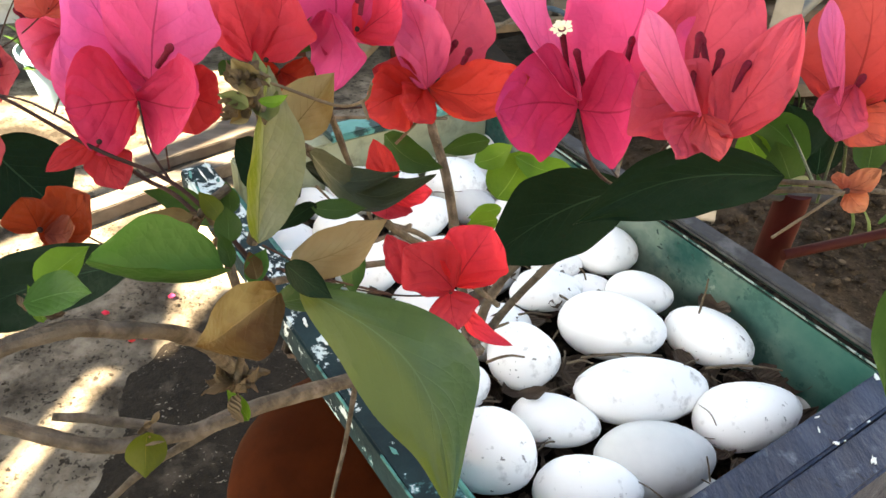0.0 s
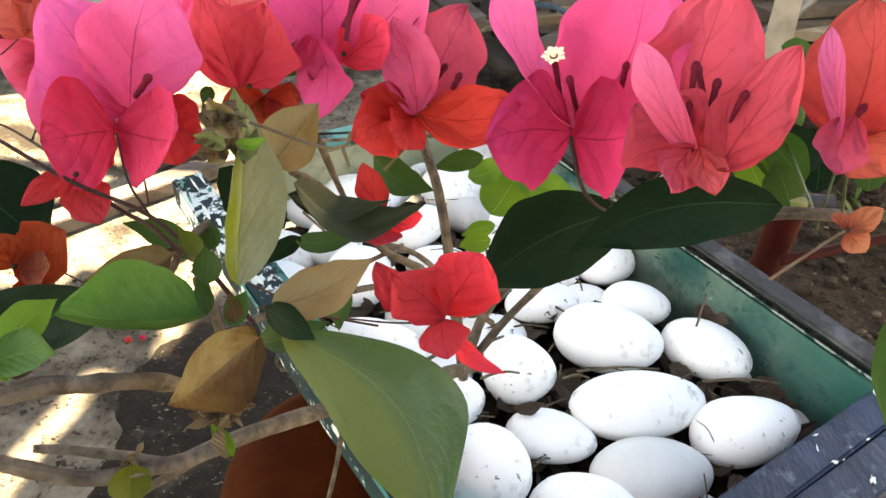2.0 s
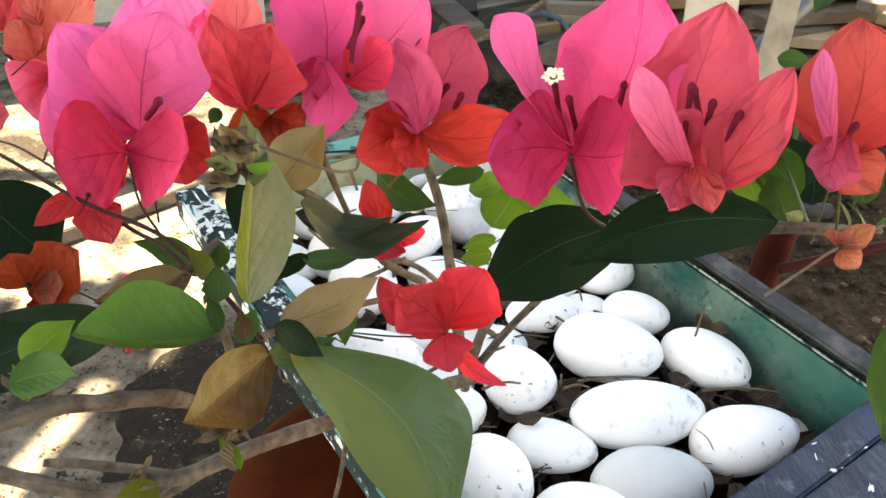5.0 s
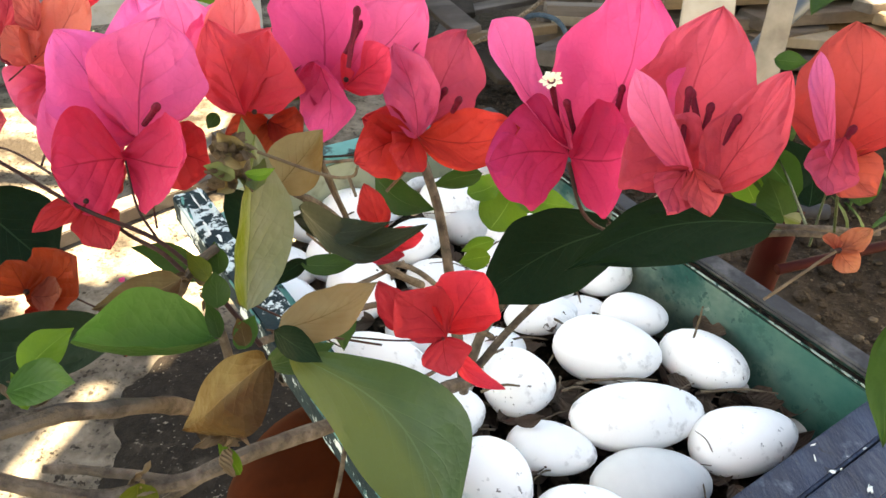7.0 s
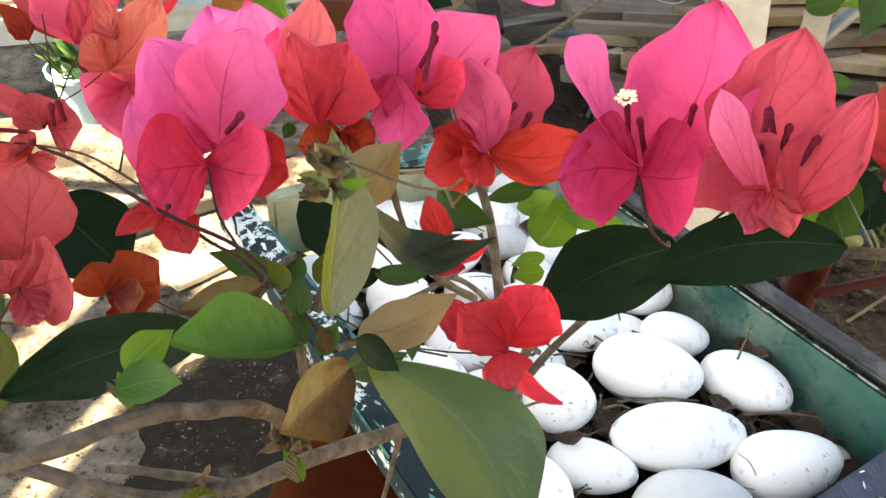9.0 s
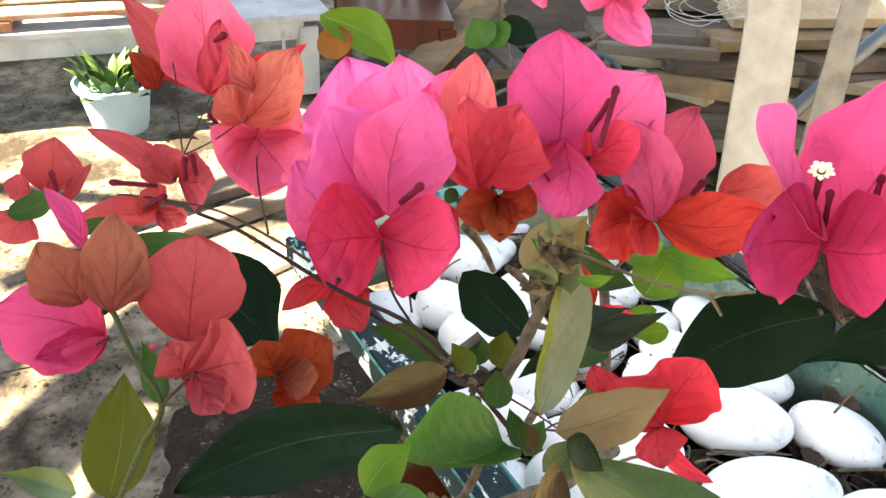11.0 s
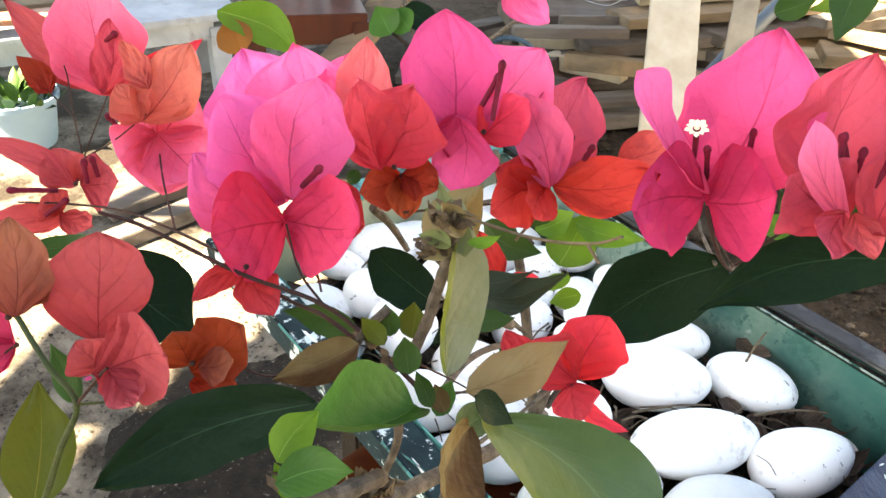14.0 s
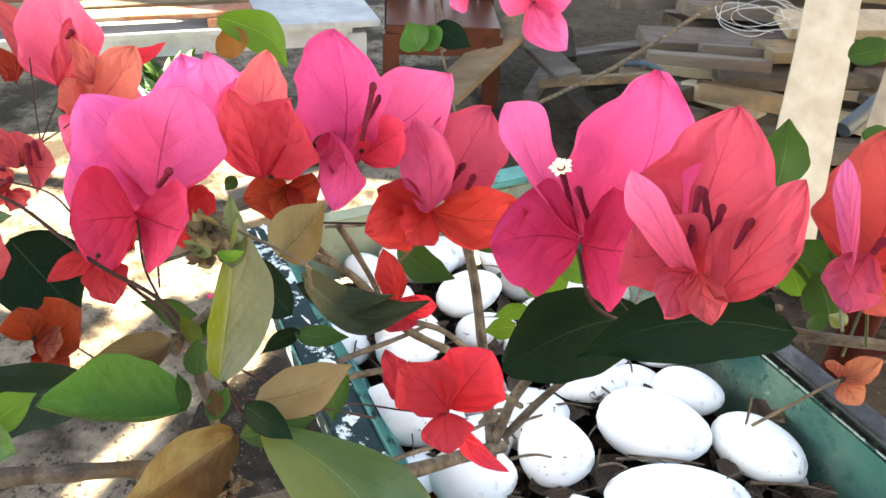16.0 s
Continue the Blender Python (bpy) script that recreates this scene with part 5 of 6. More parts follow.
branch(0.0012, "green", (-0.1965, 0.1933, 1.4992), (-0.1794, 0.1898, 1.5371), (-0.1708, 0.1922, 1.5559), (-0.1793, 0.1979, 1.5677), (-0.1887, 0.2065, 1.5802))
branch(0.0006, "redstem", (-0.1708, 0.1922, 1.5559), (-0.1601, 0.1904, 1.5704), (-0.1568, 0.1897, 1.5745))
branch(0.0006, "green", (-0.1708, 0.1922, 1.5559), (-0.1676, 0.2024, 1.5460))
branch(0.0006, "redstem", (-0.1340, 0.2426, 1.5811), (-0.1555, 0.2653, 1.5741), (-0.1840, 0.2902, 1.5668), (-0.2114, 0.3013, 1.5626), (-0.2337, 0.3038, 1.5615))
branch(0.0005, "redstem", (-0.1556, 0.2659, 1.5749), (-0.1744, 0.3157, 1.5680), (-0.1813, 0.3400, 1.5818))
branch(0.0004, "redstem", (-0.2128, 0.3285, 1.5700), (-0.2152, 0.3349, 1.5878), (-0.2160, 0.3397, 1.6032), (-0.2178, 0.3432, 1.6082))
branch(0.0004, "redstem", (-0.2128, 0.3285, 1.5700), (-0.2049, 0.3342, 1.5864), (-0.2002, 0.3418, 1.5971))
branch(0.0004, "redstem", (-0.2128, 0.3285, 1.5700), (-0.1948, 0.3252, 1.5821), (-0.1799, 0.3256, 1.5943))
branch(0.0004, "redstem", (-0.2152, 0.3349, 1.5878), (-0.2224, 0.3368, 1.5958), (-0.2242, 0.3362, 1.5986))
branch(0.0005, "redstem", (-0.1938, 0.3101, 1.5692), (-0.2114, 0.3279, 1.5690), (-0.2097, 0.3090, 1.5682))
branch(0.0021, "bark", (-0.0647, 0.2084, 1.5599), (-0.0588, 0.2100, 1.5794), (-0.0552, 0.2050, 1.6030), (-0.0540, 0.1960, 1.6190), (-0.0525, 0.1905, 1.6290))
branch(0.0005, "twig", (-0.0506, 0.1987, 1.6257), (-0.0314, 0.1925, 1.6232), (-0.0209, 0.1747, 1.6340), (-0.0176, 0.1625, 1.6444))
branch(0.0005, "twig", (-0.0216, 0.1755, 1.6335), (-0.0192, 0.1702, 1.6311))
branch(0.0009, "redstem", (-0.0831, 0.2125, 1.5663), (-0.0944, 0.2208, 1.5698), (-0.1088, 0.2281, 1.5718), (-0.1206, 0.2294, 1.5829))
branch(0.0004, "redstem", (-0.0609, 0.2081, 1.5594), (-0.0472, 0.2156, 1.5436), (-0.0332, 0.2260, 1.5232))
branch(0.0007, "twig", (-0.0201, 0.2791, 1.5634), (-0.0119, 0.2850, 1.5714), (-0.0051, 0.2868, 1.5825))
branch(0.0020, "bark", (-0.0806, 0.2939, 1.5688), (-0.0722, 0.3061, 1.5512), (-0.0643, 0.3330, 1.5197))
branch(0.0015, "bark", (-0.0597, 0.6527, 1.5216), (-0.0673, 0.6701, 1.5466), (-0.0743, 0.6834, 1.5657))
branch(0.0012, "bark", (-0.0736, 0.6736, 1.5684), (-0.0653, 0.6477, 1.5382), (-0.0458, 0.6158, 1.4972), (-0.0190, 0.5500, 1.4500))
branch(0.0006, "twig", (-0.0546, 0.2782, 1.5400), (-0.0466, 0.2891, 1.5213))
branch(0.0018, "bark", (-0.0712, 0.1984, 1.5667), (-0.0680, 0.1985, 1.5337), (-0.0786, 0.2109, 1.4836))
branch(0.0004, "redstem", (0.0570, 0.2788, 1.5840), (0.0659, 0.2788, 1.5675), (0.0812, 0.2877, 1.5463))
branch(0.0004, "redstem", (0.0950, 0.2644, 1.5904), (0.0939, 0.2804, 1.5618), (0.0838, 0.2878, 1.5465))
branch(0.0010, "bark", (0.0847, 0.3082, 1.5321), (0.0948, 0.3498, 1.5210), (0.1005, 0.3731, 1.5187))
branch(0.0017, "bark", (-0.0502, 0.2960, 1.5663), (-0.0454, 0.3263, 1.5207), (-0.0377, 0.3457, 1.4766))
branch(0.0015, "bark", (-0.0422, 0.2629, 1.5169), (-0.0309, 0.3157, 1.4850), (-0.0151, 0.3468, 1.4738))
branch(0.0020, "bark", (-0.0362, 0.3538, 1.4703), (-0.0078, 0.3684, 1.4506), (0.0139, 0.3772, 1.4238))
branch(0.0014, "bark", (-0.0241, 0.2880, 1.4259), (-0.0007, 0.3177, 1.4113), (0.0292, 0.3523, 1.4025))
branch(0.0017, "bark", (-0.0722, 0.2149, 1.5780), (-0.0806, 0.2101, 1.5715), (-0.0873, 0.2125, 1.5579))
branch(0.0004, "redstem", (-0.0913, 0.2005, 1.5679), (-0.1108, 0.2043, 1.5570), (-0.1230, 0.2062, 1.5604))
branch(0.0006, "redstem", (-0.0673, 0.2762, 1.5780), (-0.0487, 0.2861, 1.5742), (-0.0307, 0.2876, 1.5758))

# ---- the true flowers between the bracts ----
floret((0.0500, 0.2834, 1.5918), (0.0412, 0.2714, 1.6208), True)
floret((0.0562, 0.2828, 1.5919), (0.0489, 0.2746, 1.6106), False)
floret((0.0687, 0.2778, 1.5917), (0.0719, 0.2877, 1.6117), False)
floret((0.0965, 0.2488, 1.6067), (0.0885, 0.2565, 1.6255), False)
floret((0.0933, 0.2484, 1.6093), (0.0941, 0.2507, 1.6232), False)
floret((0.0983, 0.2457, 1.6060), (0.1033, 0.2481, 1.6208), False)
floret((-0.0049, 0.2979, 1.5896), (0.0020, 0.3008, 1.6004), False)
floret((0.0022, 0.2902, 1.5872), (0.0079, 0.2888, 1.6023), False)
floret((-0.1030, 0.2470, 1.6060), (-0.0968, 0.2450, 1.6140), False)
floret((-0.0377, 0.2926, 1.6178), (-0.0320, 0.2954, 1.6285), False)
floret((-0.2001, 0.3502, 1.6176), (-0.1949, 0.3470, 1.6217), False)
floret((0.0859, 0.2445, 1.6072), (0.0858, 0.2518, 1.6282), False)
floret((0.1441, 0.2527, 1.6077), (0.1477, 0.2542, 1.6164), False)
floret((-0.0348, 0.2788, 1.6180), (-0.0321, 0.2862, 1.6370), False)
floret((-0.2744, 0.3232, 1.5470), (-0.2750, 0.3234, 1.5560), False)
floret((-0.2156, 0.3045, 1.5673), (-0.2313, 0.2981, 1.5708), False)
floret((-0.2220, 0.3007, 1.5569), (-0.2119, 0.3003, 1.5646), False)
floret((-0.2037, 0.3068, 1.5701), (-0.2031, 0.3073, 1.5795), False)
floret((-0.1991, 0.3085, 1.5724), (-0.1998, 0.3082, 1.5807), False)
floret((-0.1957, 0.3326, 1.5839), (-0.1989, 0.3325, 1.5891), False)

# ---- things round the planter ----
def lathe(profile, at, sides=40):
    bm, rings = bmesh.new(), []
    for r, z in profile:
        rings.append([bm.verts.new((at[0] + r * math.cos(2 * math.pi * k / sides), at[1] + r * math.sin(2 * math.pi * k / sides), at[2] + z)) for k in range(sides)])
    for a, b in zip(rings, rings[1:]):
        for k in range(sides):
            bm.faces.new((a[k], a[(k + 1) % sides], b[(k + 1) % sides], b[k]))
    bm.faces.new(rings[-1])
    return bm


pot = tagged(empty("clay_pot", (-0.058, 0.355, 1.03)), "round brown glazed clay pot beside the planter", "pot")
part("body", lathe(((0.0001, 0.0), (0.075, 0.0), (0.096, 0.04), (0.108, 0.09), (0.110, 0.13), (0.108, 0.17), (0.105, 0.195), (0.08, 0.197), (0.05, 0.196)), (-0.042, 0.352, 1.03)), TERRA, pot)
part("shoulder", lathe(((0.1048, 0.1955), (0.101, 0.212), (0.093, 0.226), (0.08, 0.236), (0.06, 0.242), (0.03, 0.245), (0.002, 0.246)), (-0.042, 0.352, 1.03)), TERRA, pot)
shelf = tagged(empty("pot_shelf", (-0.058, 0.355, 0.0)), "dark wooden stool under the clay pot", "stool")
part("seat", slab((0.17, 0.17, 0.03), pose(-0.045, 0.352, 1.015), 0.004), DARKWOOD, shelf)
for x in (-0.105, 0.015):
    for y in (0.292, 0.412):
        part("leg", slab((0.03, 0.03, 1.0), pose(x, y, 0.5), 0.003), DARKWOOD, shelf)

# white table with a pallet on it
table = tagged(empty("garden_table", (-2.0, 3.6, 0.045)), "low white painted table, shade-toned and stained, with timber on top", "table")
TB = pose(-1.026, 3.889, -0.3127, 0, 0, 28) @ Matrix.Scale(1.18, 4)
for x, y in ((0, 0), (-1.9, 0), (0, 0.3), (-1.9, 0.3)):
    part("leg", slab((0.085, 0.085, 0.318), TB @ pose(x, y, 0.462), 0.004), WHITEPAINT, table)
part("rail", slab((1.86, 0.04, 0.09), TB @ pose(-0.95, -0.01, 0.61), 0.003), WHITEPAINT, table)
part("rail", slab((1.86, 0.04, 0.09), TB @ pose(-0.95, 0.31, 0.61), 0.003), WHITEPAINT, table)
part("tabletop", slab((2.1, 0.44, 0.03), TB @ pose(-0.95, 0.15, 0.67), 0.004), WHITEPAINT, table)
pallet = tagged(empty("timber_pallet", TB @ Vector((-1.2, 0.15, 0.685))), "red-brown timber pallet lying on the white table", "pallet")
for k in range(3):
    part("slat", slab((1.5, 0.11, 0.022), TB @ pose(-1.2, 0.0 + k * 0.15, 0.74, 0, 0, 1.5 * math.sin(k)), 0.003, 0.002, 6, k), BRICK if k % 2 == 0 else TANWOOD, pallet)
for x in (-1.85, -1.2, -0.6):
    part("bearer", slab((0.09, 0.42, 0.04), TB @ pose(x, 0.15, 0.707), 0.003), BRICK, pallet)

# white plastic pot with a plant under the table
bowl = tagged(empty("plastic_pot", (-1.80, 3.24, 0.045)), "white plastic flower pot with a green plant on the ground", "pot")
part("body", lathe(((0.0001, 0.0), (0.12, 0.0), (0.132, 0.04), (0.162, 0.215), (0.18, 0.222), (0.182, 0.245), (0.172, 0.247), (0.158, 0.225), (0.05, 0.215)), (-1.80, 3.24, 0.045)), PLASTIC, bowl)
rng = random.Random(11)
for k in range(70):
    a, r = rng.uniform(0, 6.28), rng.uniform(0.02, 0.2)
    b = Vector((-1.80 + r * math.cos(a) * 0.7, 3.24 + r * math.sin(a) * 0.7, 0.26))
    t2 = b + Vector((math.cos(a) * 0.08, math.sin(a) * 0.08, rng.uniform(0.0, 0.16)))
    part("leaf", blade(b, t2, 0.05, (math.cos(a), math.sin(a), 1), 0.2, 0.15, 0.0, 0.45, 0.8, k, 0.03, 6, 4), GRASS, bowl)

# red-brown wooden chair
chair = tagged(empty("wooden_chair", (-0.55, 4.3, 0.0)), "red-brown varnished wooden garden chair", "chair")
CH = pose(-0.62, 4.25, 0.0, 0, 0, 12)
for x in (-0.28, 0.28):
    part("leg", slab((0.09, 0.07, 0.95), CH @ pose(x, 0.25, 0.475), 0.004), REDWOOD, chair)
    part("leg", slab((0.09, 0.07, 0.42), CH @ pose(x, -0.28, 0.21), 0.004), REDWOOD, chair)
part("seat", slab((0.62, 0.6, 0.05), CH @ pose(0, 0.0, 0.44), 0.004), REDWOOD, chair)
part("apron", slab((0.56, 0.03, 0.12), CH @ pose(0, -0.28, 0.36), 0.003), REDWOOD, chair)
part("top_rail", slab((0.6, 0.05, 0.1), CH @ pose(0, 0.27, 0.9), 0.004), REDWOOD, chair)
for k in range(5):
    part("slat", slab((0.06, 0.02, 0.4), CH @ pose(-0.2 + 0.1 * k, 0.27, 0.66), 0.003), REDWOOD, chair)


def timber(a, b, wide, thick, material, label, roll=0.0, seed=0, group=""):
    """A board from a to b."""
    a, b = Vector(a), Vector(b)
    m = Matrix.Translation((a + b) / 2) @ (b - a).to_track_quat("X", "Z").to_matrix().to_4x4() @ pose(0, 0, 0, roll)
    bm = slab(((b - a).length, wide, thick), m, 0.004, 0.004, 10, seed)
    return tagged(part("plank", bm, material, at=(a + b) / 2), label, "plank", group)


# clods and stones on the earth
rng = random.Random(21)
ico = bmesh.new()
bmesh.ops.create_icosphere(ico, subdivisions=1, radius=1.0)
ball_v, ball_f = [v.co.copy() for v in ico.verts], [[v.index for v in f.verts] for f in ico.faces]
ico.free()


def scatter(name, n, x0, x1, y0, y1, low, high, material, label, category, floor=0.0):
    verts, faces = [], []
    for k in range(n):
        r = low + (high - low) * rng.random() ** 3
        c = Vector((rng.uniform(x0, x1), rng.uniform(y0, y1), floor + r * 0.3))
        o = len(verts)
        for v in ball_v:
            q = v * (1 + 0.5 * noise.noise(v * 1.3 + Vector((k * 3.1, 0, 0))))
            verts.append(c + Vector((q.x * r * 1.2, q.y * r, q.z * r * 0.7)))
        faces += [[o + i for i in f] for f in ball_f]
    me = bpy.data.meshes.new(name)
    me.from_pydata(verts, [], faces)
    me.materials.append(material)
    return tagged(new(name, me), label, category, kind="stuff")


scatter("soil_clods", 3500, 0.1, 3.0, 1.2, 3.9, 0.006, 0.03, EARTH, "dark clods of earth scattered on bare ground", "soil")
scatter("gravel", 1600, 0.1, 3.0, 1.2, 3.9, 0.005, 0.018, GRAVEL, "brown and grey stones on the bare earth", "gravel")
scatter("yard_rubble", 1500, -2.4, 0.1, 0.8, 3.6, 0.002, 0.009, GRAVEL, "small rubble on the concrete yard", "rubble", 0.04)
weeds = tagged(empty("weed_clump", (2.1, 3.0, 0.0)), "low green weeds growing on bare earth", "weed")
for k in range(40):
    b = Vector((2.1 + rng.uniform(-0.5, 0.5), 3.0 + rng.uniform(-0.6, 0.8), 0.0))
    a = rng.uniform(0, 6.28)
    part("leaf", blade(b, b + Vector((math.cos(a) * 0.12, math.sin(a) * 0.12, rng.uniform(0.08, 0.3))), 0.035, (math.cos(a), math.sin(a), 0.6), 0.2, 0.2, 0.0, 0.4, 0.8, k, 0.03, 6, 4), GRASS, weeds)

# pale boards leaning on the pile, and the pile
timber((1.032, 2.605, 0.000), (1.365, 4.124, 0.986), 0.235, 0.045, PINE, "pale sawn board leaning against the timber pile", 0, 1)
timber((1.438, 3.096, 0.000), (1.879, 4.308, 0.960), 0.13, 0.037, SHADEDPINE, "narrow sawn board in a shaded tone leaning against the timber pile", 0, 2)
timber((-0.508, 3.694, 0.173), (0.033, 4.505, 0.613), 0.21, 0.04, TANWOOD, "tan board leaning beside the timber pile", 0, 3)
timber((-1.409, 2.143, 0.075), (-0.857, 2.697, 0.075), 0.09, 0.06, GREYWOOD, "weathered beam lying on the concrete yard", 0, 4)
timber((-1.260, 2.629, 0.070), (-0.822, 3.070, 0.070), 0.16, 0.05, GREYWOOD, "weathered board lying on the concrete yard", 0, 5)
timber((-1.001, 2.003, 0.060), (-0.675, 2.408, 0.060), 0.12, 0.03, PINE, "pale sunlit board lying on the concrete yard", 0, 6)
pile = "planks in the timber pile"
timber((0.80, 3.67, 0.041), (3.29, 4.36, 0.039), 0.27, 0.069, GREYWOOD, "weathered plank stacked in a timber pile", -9, 10, pile)
timber((0.76, 4.26, 0.066), (3.68, 4.79, 0.014), 0.29, 0.053, GREYWOOD, "weathered plank stacked in a timber pile", 14, 11, pile)
timber((0.61, 4.73, 0.089), (3.54, 5.11, -0.009), 0.21, 0.071, GREYWOOD, "weathered plank stacked in a timber pile", -12, 12, pile)
timber((0.97, 4.50, 0.090), (3.61, 3.83, 0.190), 0.26, 0.067, GREYWOOD, "weathered plank stacked in a timber pile", -4, 14, pile)
timber((0.52, 4.34, 0.097), (3.72, 4.86, 0.183), 0.20, 0.068, TANWOOD, "weathered plank stacked in a timber pile", 9, 15, pile)
timber((0.70, 4.89, 0.184), (3.62, 5.03, 0.096), 0.22, 0.059, PINE, "weathered plank stacked in a timber pile", 8, 16, pile)
timber((0.63, 4.39, 0.243), (3.94, 4.07, 0.237), 0.21, 0.057, SHADEDPINE, "weathered plank stacked in a timber pile", 0, 18, pile)
timber((0.77, 4.41, 0.208), (3.93, 5.09, 0.272), 0.21, 0.059, GREYWOOD, "weathered plank stacked in a timber pile", 11, 19, pile)
timber((0.76, 5.36, 0.253), (3.15, 4.85, 0.227), 0.23, 0.070, GREYWOOD, "weathered plank stacked in a timber pile", -3, 20, pile)
timber((0.95, 4.10, 0.296), (3.63, 4.82, 0.384), 0.21, 0.071, GREYWOOD, "weathered plank stacked in a timber pile", 2, 22, pile)
timber((0.53, 4.44, 0.353), (3.56, 5.20, 0.327), 0.20, 0.071, GREYWOOD, "weathered plank stacked in a timber pile", 10, 23, pile)
timber((0.76, 4.92, 0.339), (3.50, 5.70, 0.341), 0.26, 0.051, GREYWOOD, "weathered plank stacked in a timber pile", -8, 24, pile)
timber((1.15, 4.20, 0.431), (3.77, 5.01, 0.449), 0.26, 0.055, TANWOOD, "weathered plank stacked in a timber pile", -3, 26, pile)
timber((0.78, 4.73, 0.476), (3.32, 5.31, 0.404), 0.29, 0.073, GREYWOOD, "weathered plank stacked in a timber pile", -8, 27, pile)
timber((0.39, 4.97, 0.400), (3.64, 5.77, 0.480), 0.23, 0.065, GREYWOOD, "weathered plank stacked in a timber pile", -14, 28, pile)
timber((1.27, 4.41, 0.527), (3.41, 4.97, 0.553), 0.22, 0.060, SHADEDPINE, "weathered plank stacked in a timber pile", 14, 30, pile)
timber((0.47, 4.96, 0.580), (3.78, 5.29, 0.500), 0.21, 0.059, TANWOOD, "weathered plank stacked in a timber pile", -11, 31, pile)
timber((0.74, 5.30, 0.573), (3.89, 5.88, 0.507), 0.27, 0.059, PINE, "weathered plank stacked in a timber pile", 12, 32, pile)
timber((0.56, 3.93, 0.154), (1.00, 4.44, 0.174), 0.18, 0.087, GREYWOOD, "short offcut lying on a timber pile", -12, 60, pile)
timber((2.37, 4.11, 0.432), (2.63, 3.88, 0.452), 0.18, 0.058, TANWOOD, "short offcut lying on a timber pile", -8, 61, pile)
timber((2.48, 4.18, 0.271), (2.91, 3.89, 0.291), 0.13, 0.078, TANWOOD, "short offcut lying on a timber pile", 13, 62, pile)
timber((2.30, 4.17, 0.460), (2.84, 4.44, 0.480), 0.13, 0.054, GREYWOOD, "short offcut lying on a timber pile", -5, 63, pile)
timber((0.82, 3.90, 0.292), (1.37, 3.72, 0.312), 0.15, 0.084, TANWOOD, "short offcut lying on a timber pile", -12, 64, pile)
timber((1.74, 4.12, 0.242), (2.21, 4.38, 0.262), 0.14, 0.060, GREYWOOD, "short offcut lying on a timber pile", -1, 65, pile)
timber((2.27, 3.98, 0.353), (2.76, 3.90, 0.373), 0.19, 0.065, TANWOOD, "short offcut lying on a timber pile", 9, 66, pile)
timber((0.84, 4.25, 0.392), (1.39, 4.25, 0.412), 0.16, 0.057, GREYWOOD, "short offcut lying on a timber pile", -14, 67, pile)
timber((2.58, 4.20, 0.173), (3.10, 3.77, 0.193), 0.19, 0.080, SHADEDPINE, "short offcut lying on a timber pile", -7, 68, pile)
timber((0.80, 4.22, 0.177), (1.18, 3.95, 0.197), 0.12, 0.084, PINE, "short offcut lying on a timber pile", -5, 69, pile)
timber((1.72, 4.20, 0.340), (2.03, 4.53, 0.360), 0.16, 0.064, GREYWOOD, "short offcut lying on a timber pile", 8, 70, pile)
timber((2.18, 3.89, 0.194), (2.53, 3.85, 0.214), 0.14, 0.084, TANWOOD, "short offcut lying on a timber pile", 11, 71, pile)
timber((0.53, 3.98, 0.411), (1.14, 3.97, 0.431), 0.20, 0.053, GREYWOOD, "short offcut lying on a timber pile", -12, 72, pile)
timber((1.46, 4.29, 0.102), (1.86, 4.04, 0.122), 0.19, 0.081, PINE, "short offcut lying on a timber pile", -6, 73, pile)
timber((0.90, 4.28, 0.351), (1.51, 4.58, 0.371), 0.15, 0.068, GREYWOOD, "short offcut lying on a timber pile", 5, 74, pile)
timber((0.56, 4.04, 0.128), (0.86, 3.83, 0.148), 0.15, 0.076, GREYWOOD, "short offcut lying on a timber pile", -3, 75, pile)
timber((0.59, 4.23, 0.030), (0.94, 4.04, 0.039), 0.06, 0.047, TANWOOD, "broken piece of board lying beside the timber pile", 2, 80, pile)
timber((-0.06, 4.17, 0.031), (0.04, 4.79, 0.039), 0.09, 0.049, GREYWOOD, "broken piece of board lying beside the timber pile", -4, 81, pile)
timber((0.27, 4.40, 0.044), (0.65, 4.62, 0.072), 0.06, 0.045, DARKWOOD, "broken piece of board lying beside the timber pile", -13, 82, pile)
timber((0.46, 4.60, 0.078), (0.99, 4.56, 0.079), 0.11, 0.037, TANWOOD, "broken piece of board lying beside the timber pile", 14, 83, pile)
timber((0.13, 4.86, 0.068), (0.87, 5.06, 0.184), 0.13, 0.033, GREYWOOD, "broken piece of board lying beside the timber pile", -1, 84, pile)
timber((0.73, 3.77, 0.092), (0.46, 4.24, 0.128), 0.10, 0.032, DARKWOOD, "broken piece of board lying beside the timber pile", 3, 85, pile)
timber((-0.02, 4.15, 0.136), (0.64, 4.19, 0.233), 0.08, 0.045, TANWOOD, "broken piece of board lying beside the timber pile", -9, 86, pile)
timber((0.66, 3.79, 0.078), (1.29, 3.70, 0.182), 0.11, 0.041, GREYWOOD, "broken piece of board lying beside the timber pile", 9, 87, pile)
timber((0.12, 4.73, 0.077), (0.07, 5.15, 0.138), 0.15, 0.040, DARKWOOD, "broken piece of board lying beside the timber pile", -8, 88, pile)
timber((0.74, 4.60, 0.200), (1.00, 4.82, 0.298), 0.10, 0.040, TANWOOD, "broken piece of board lying beside the timber pile", 9, 89, pile)
timber((0.15, 4.14, 0.192), (-0.22, 4.79, 0.242), 0.15, 0.042, GREYWOOD, "broken piece of board lying beside the timber pile", -14, 90, pile)
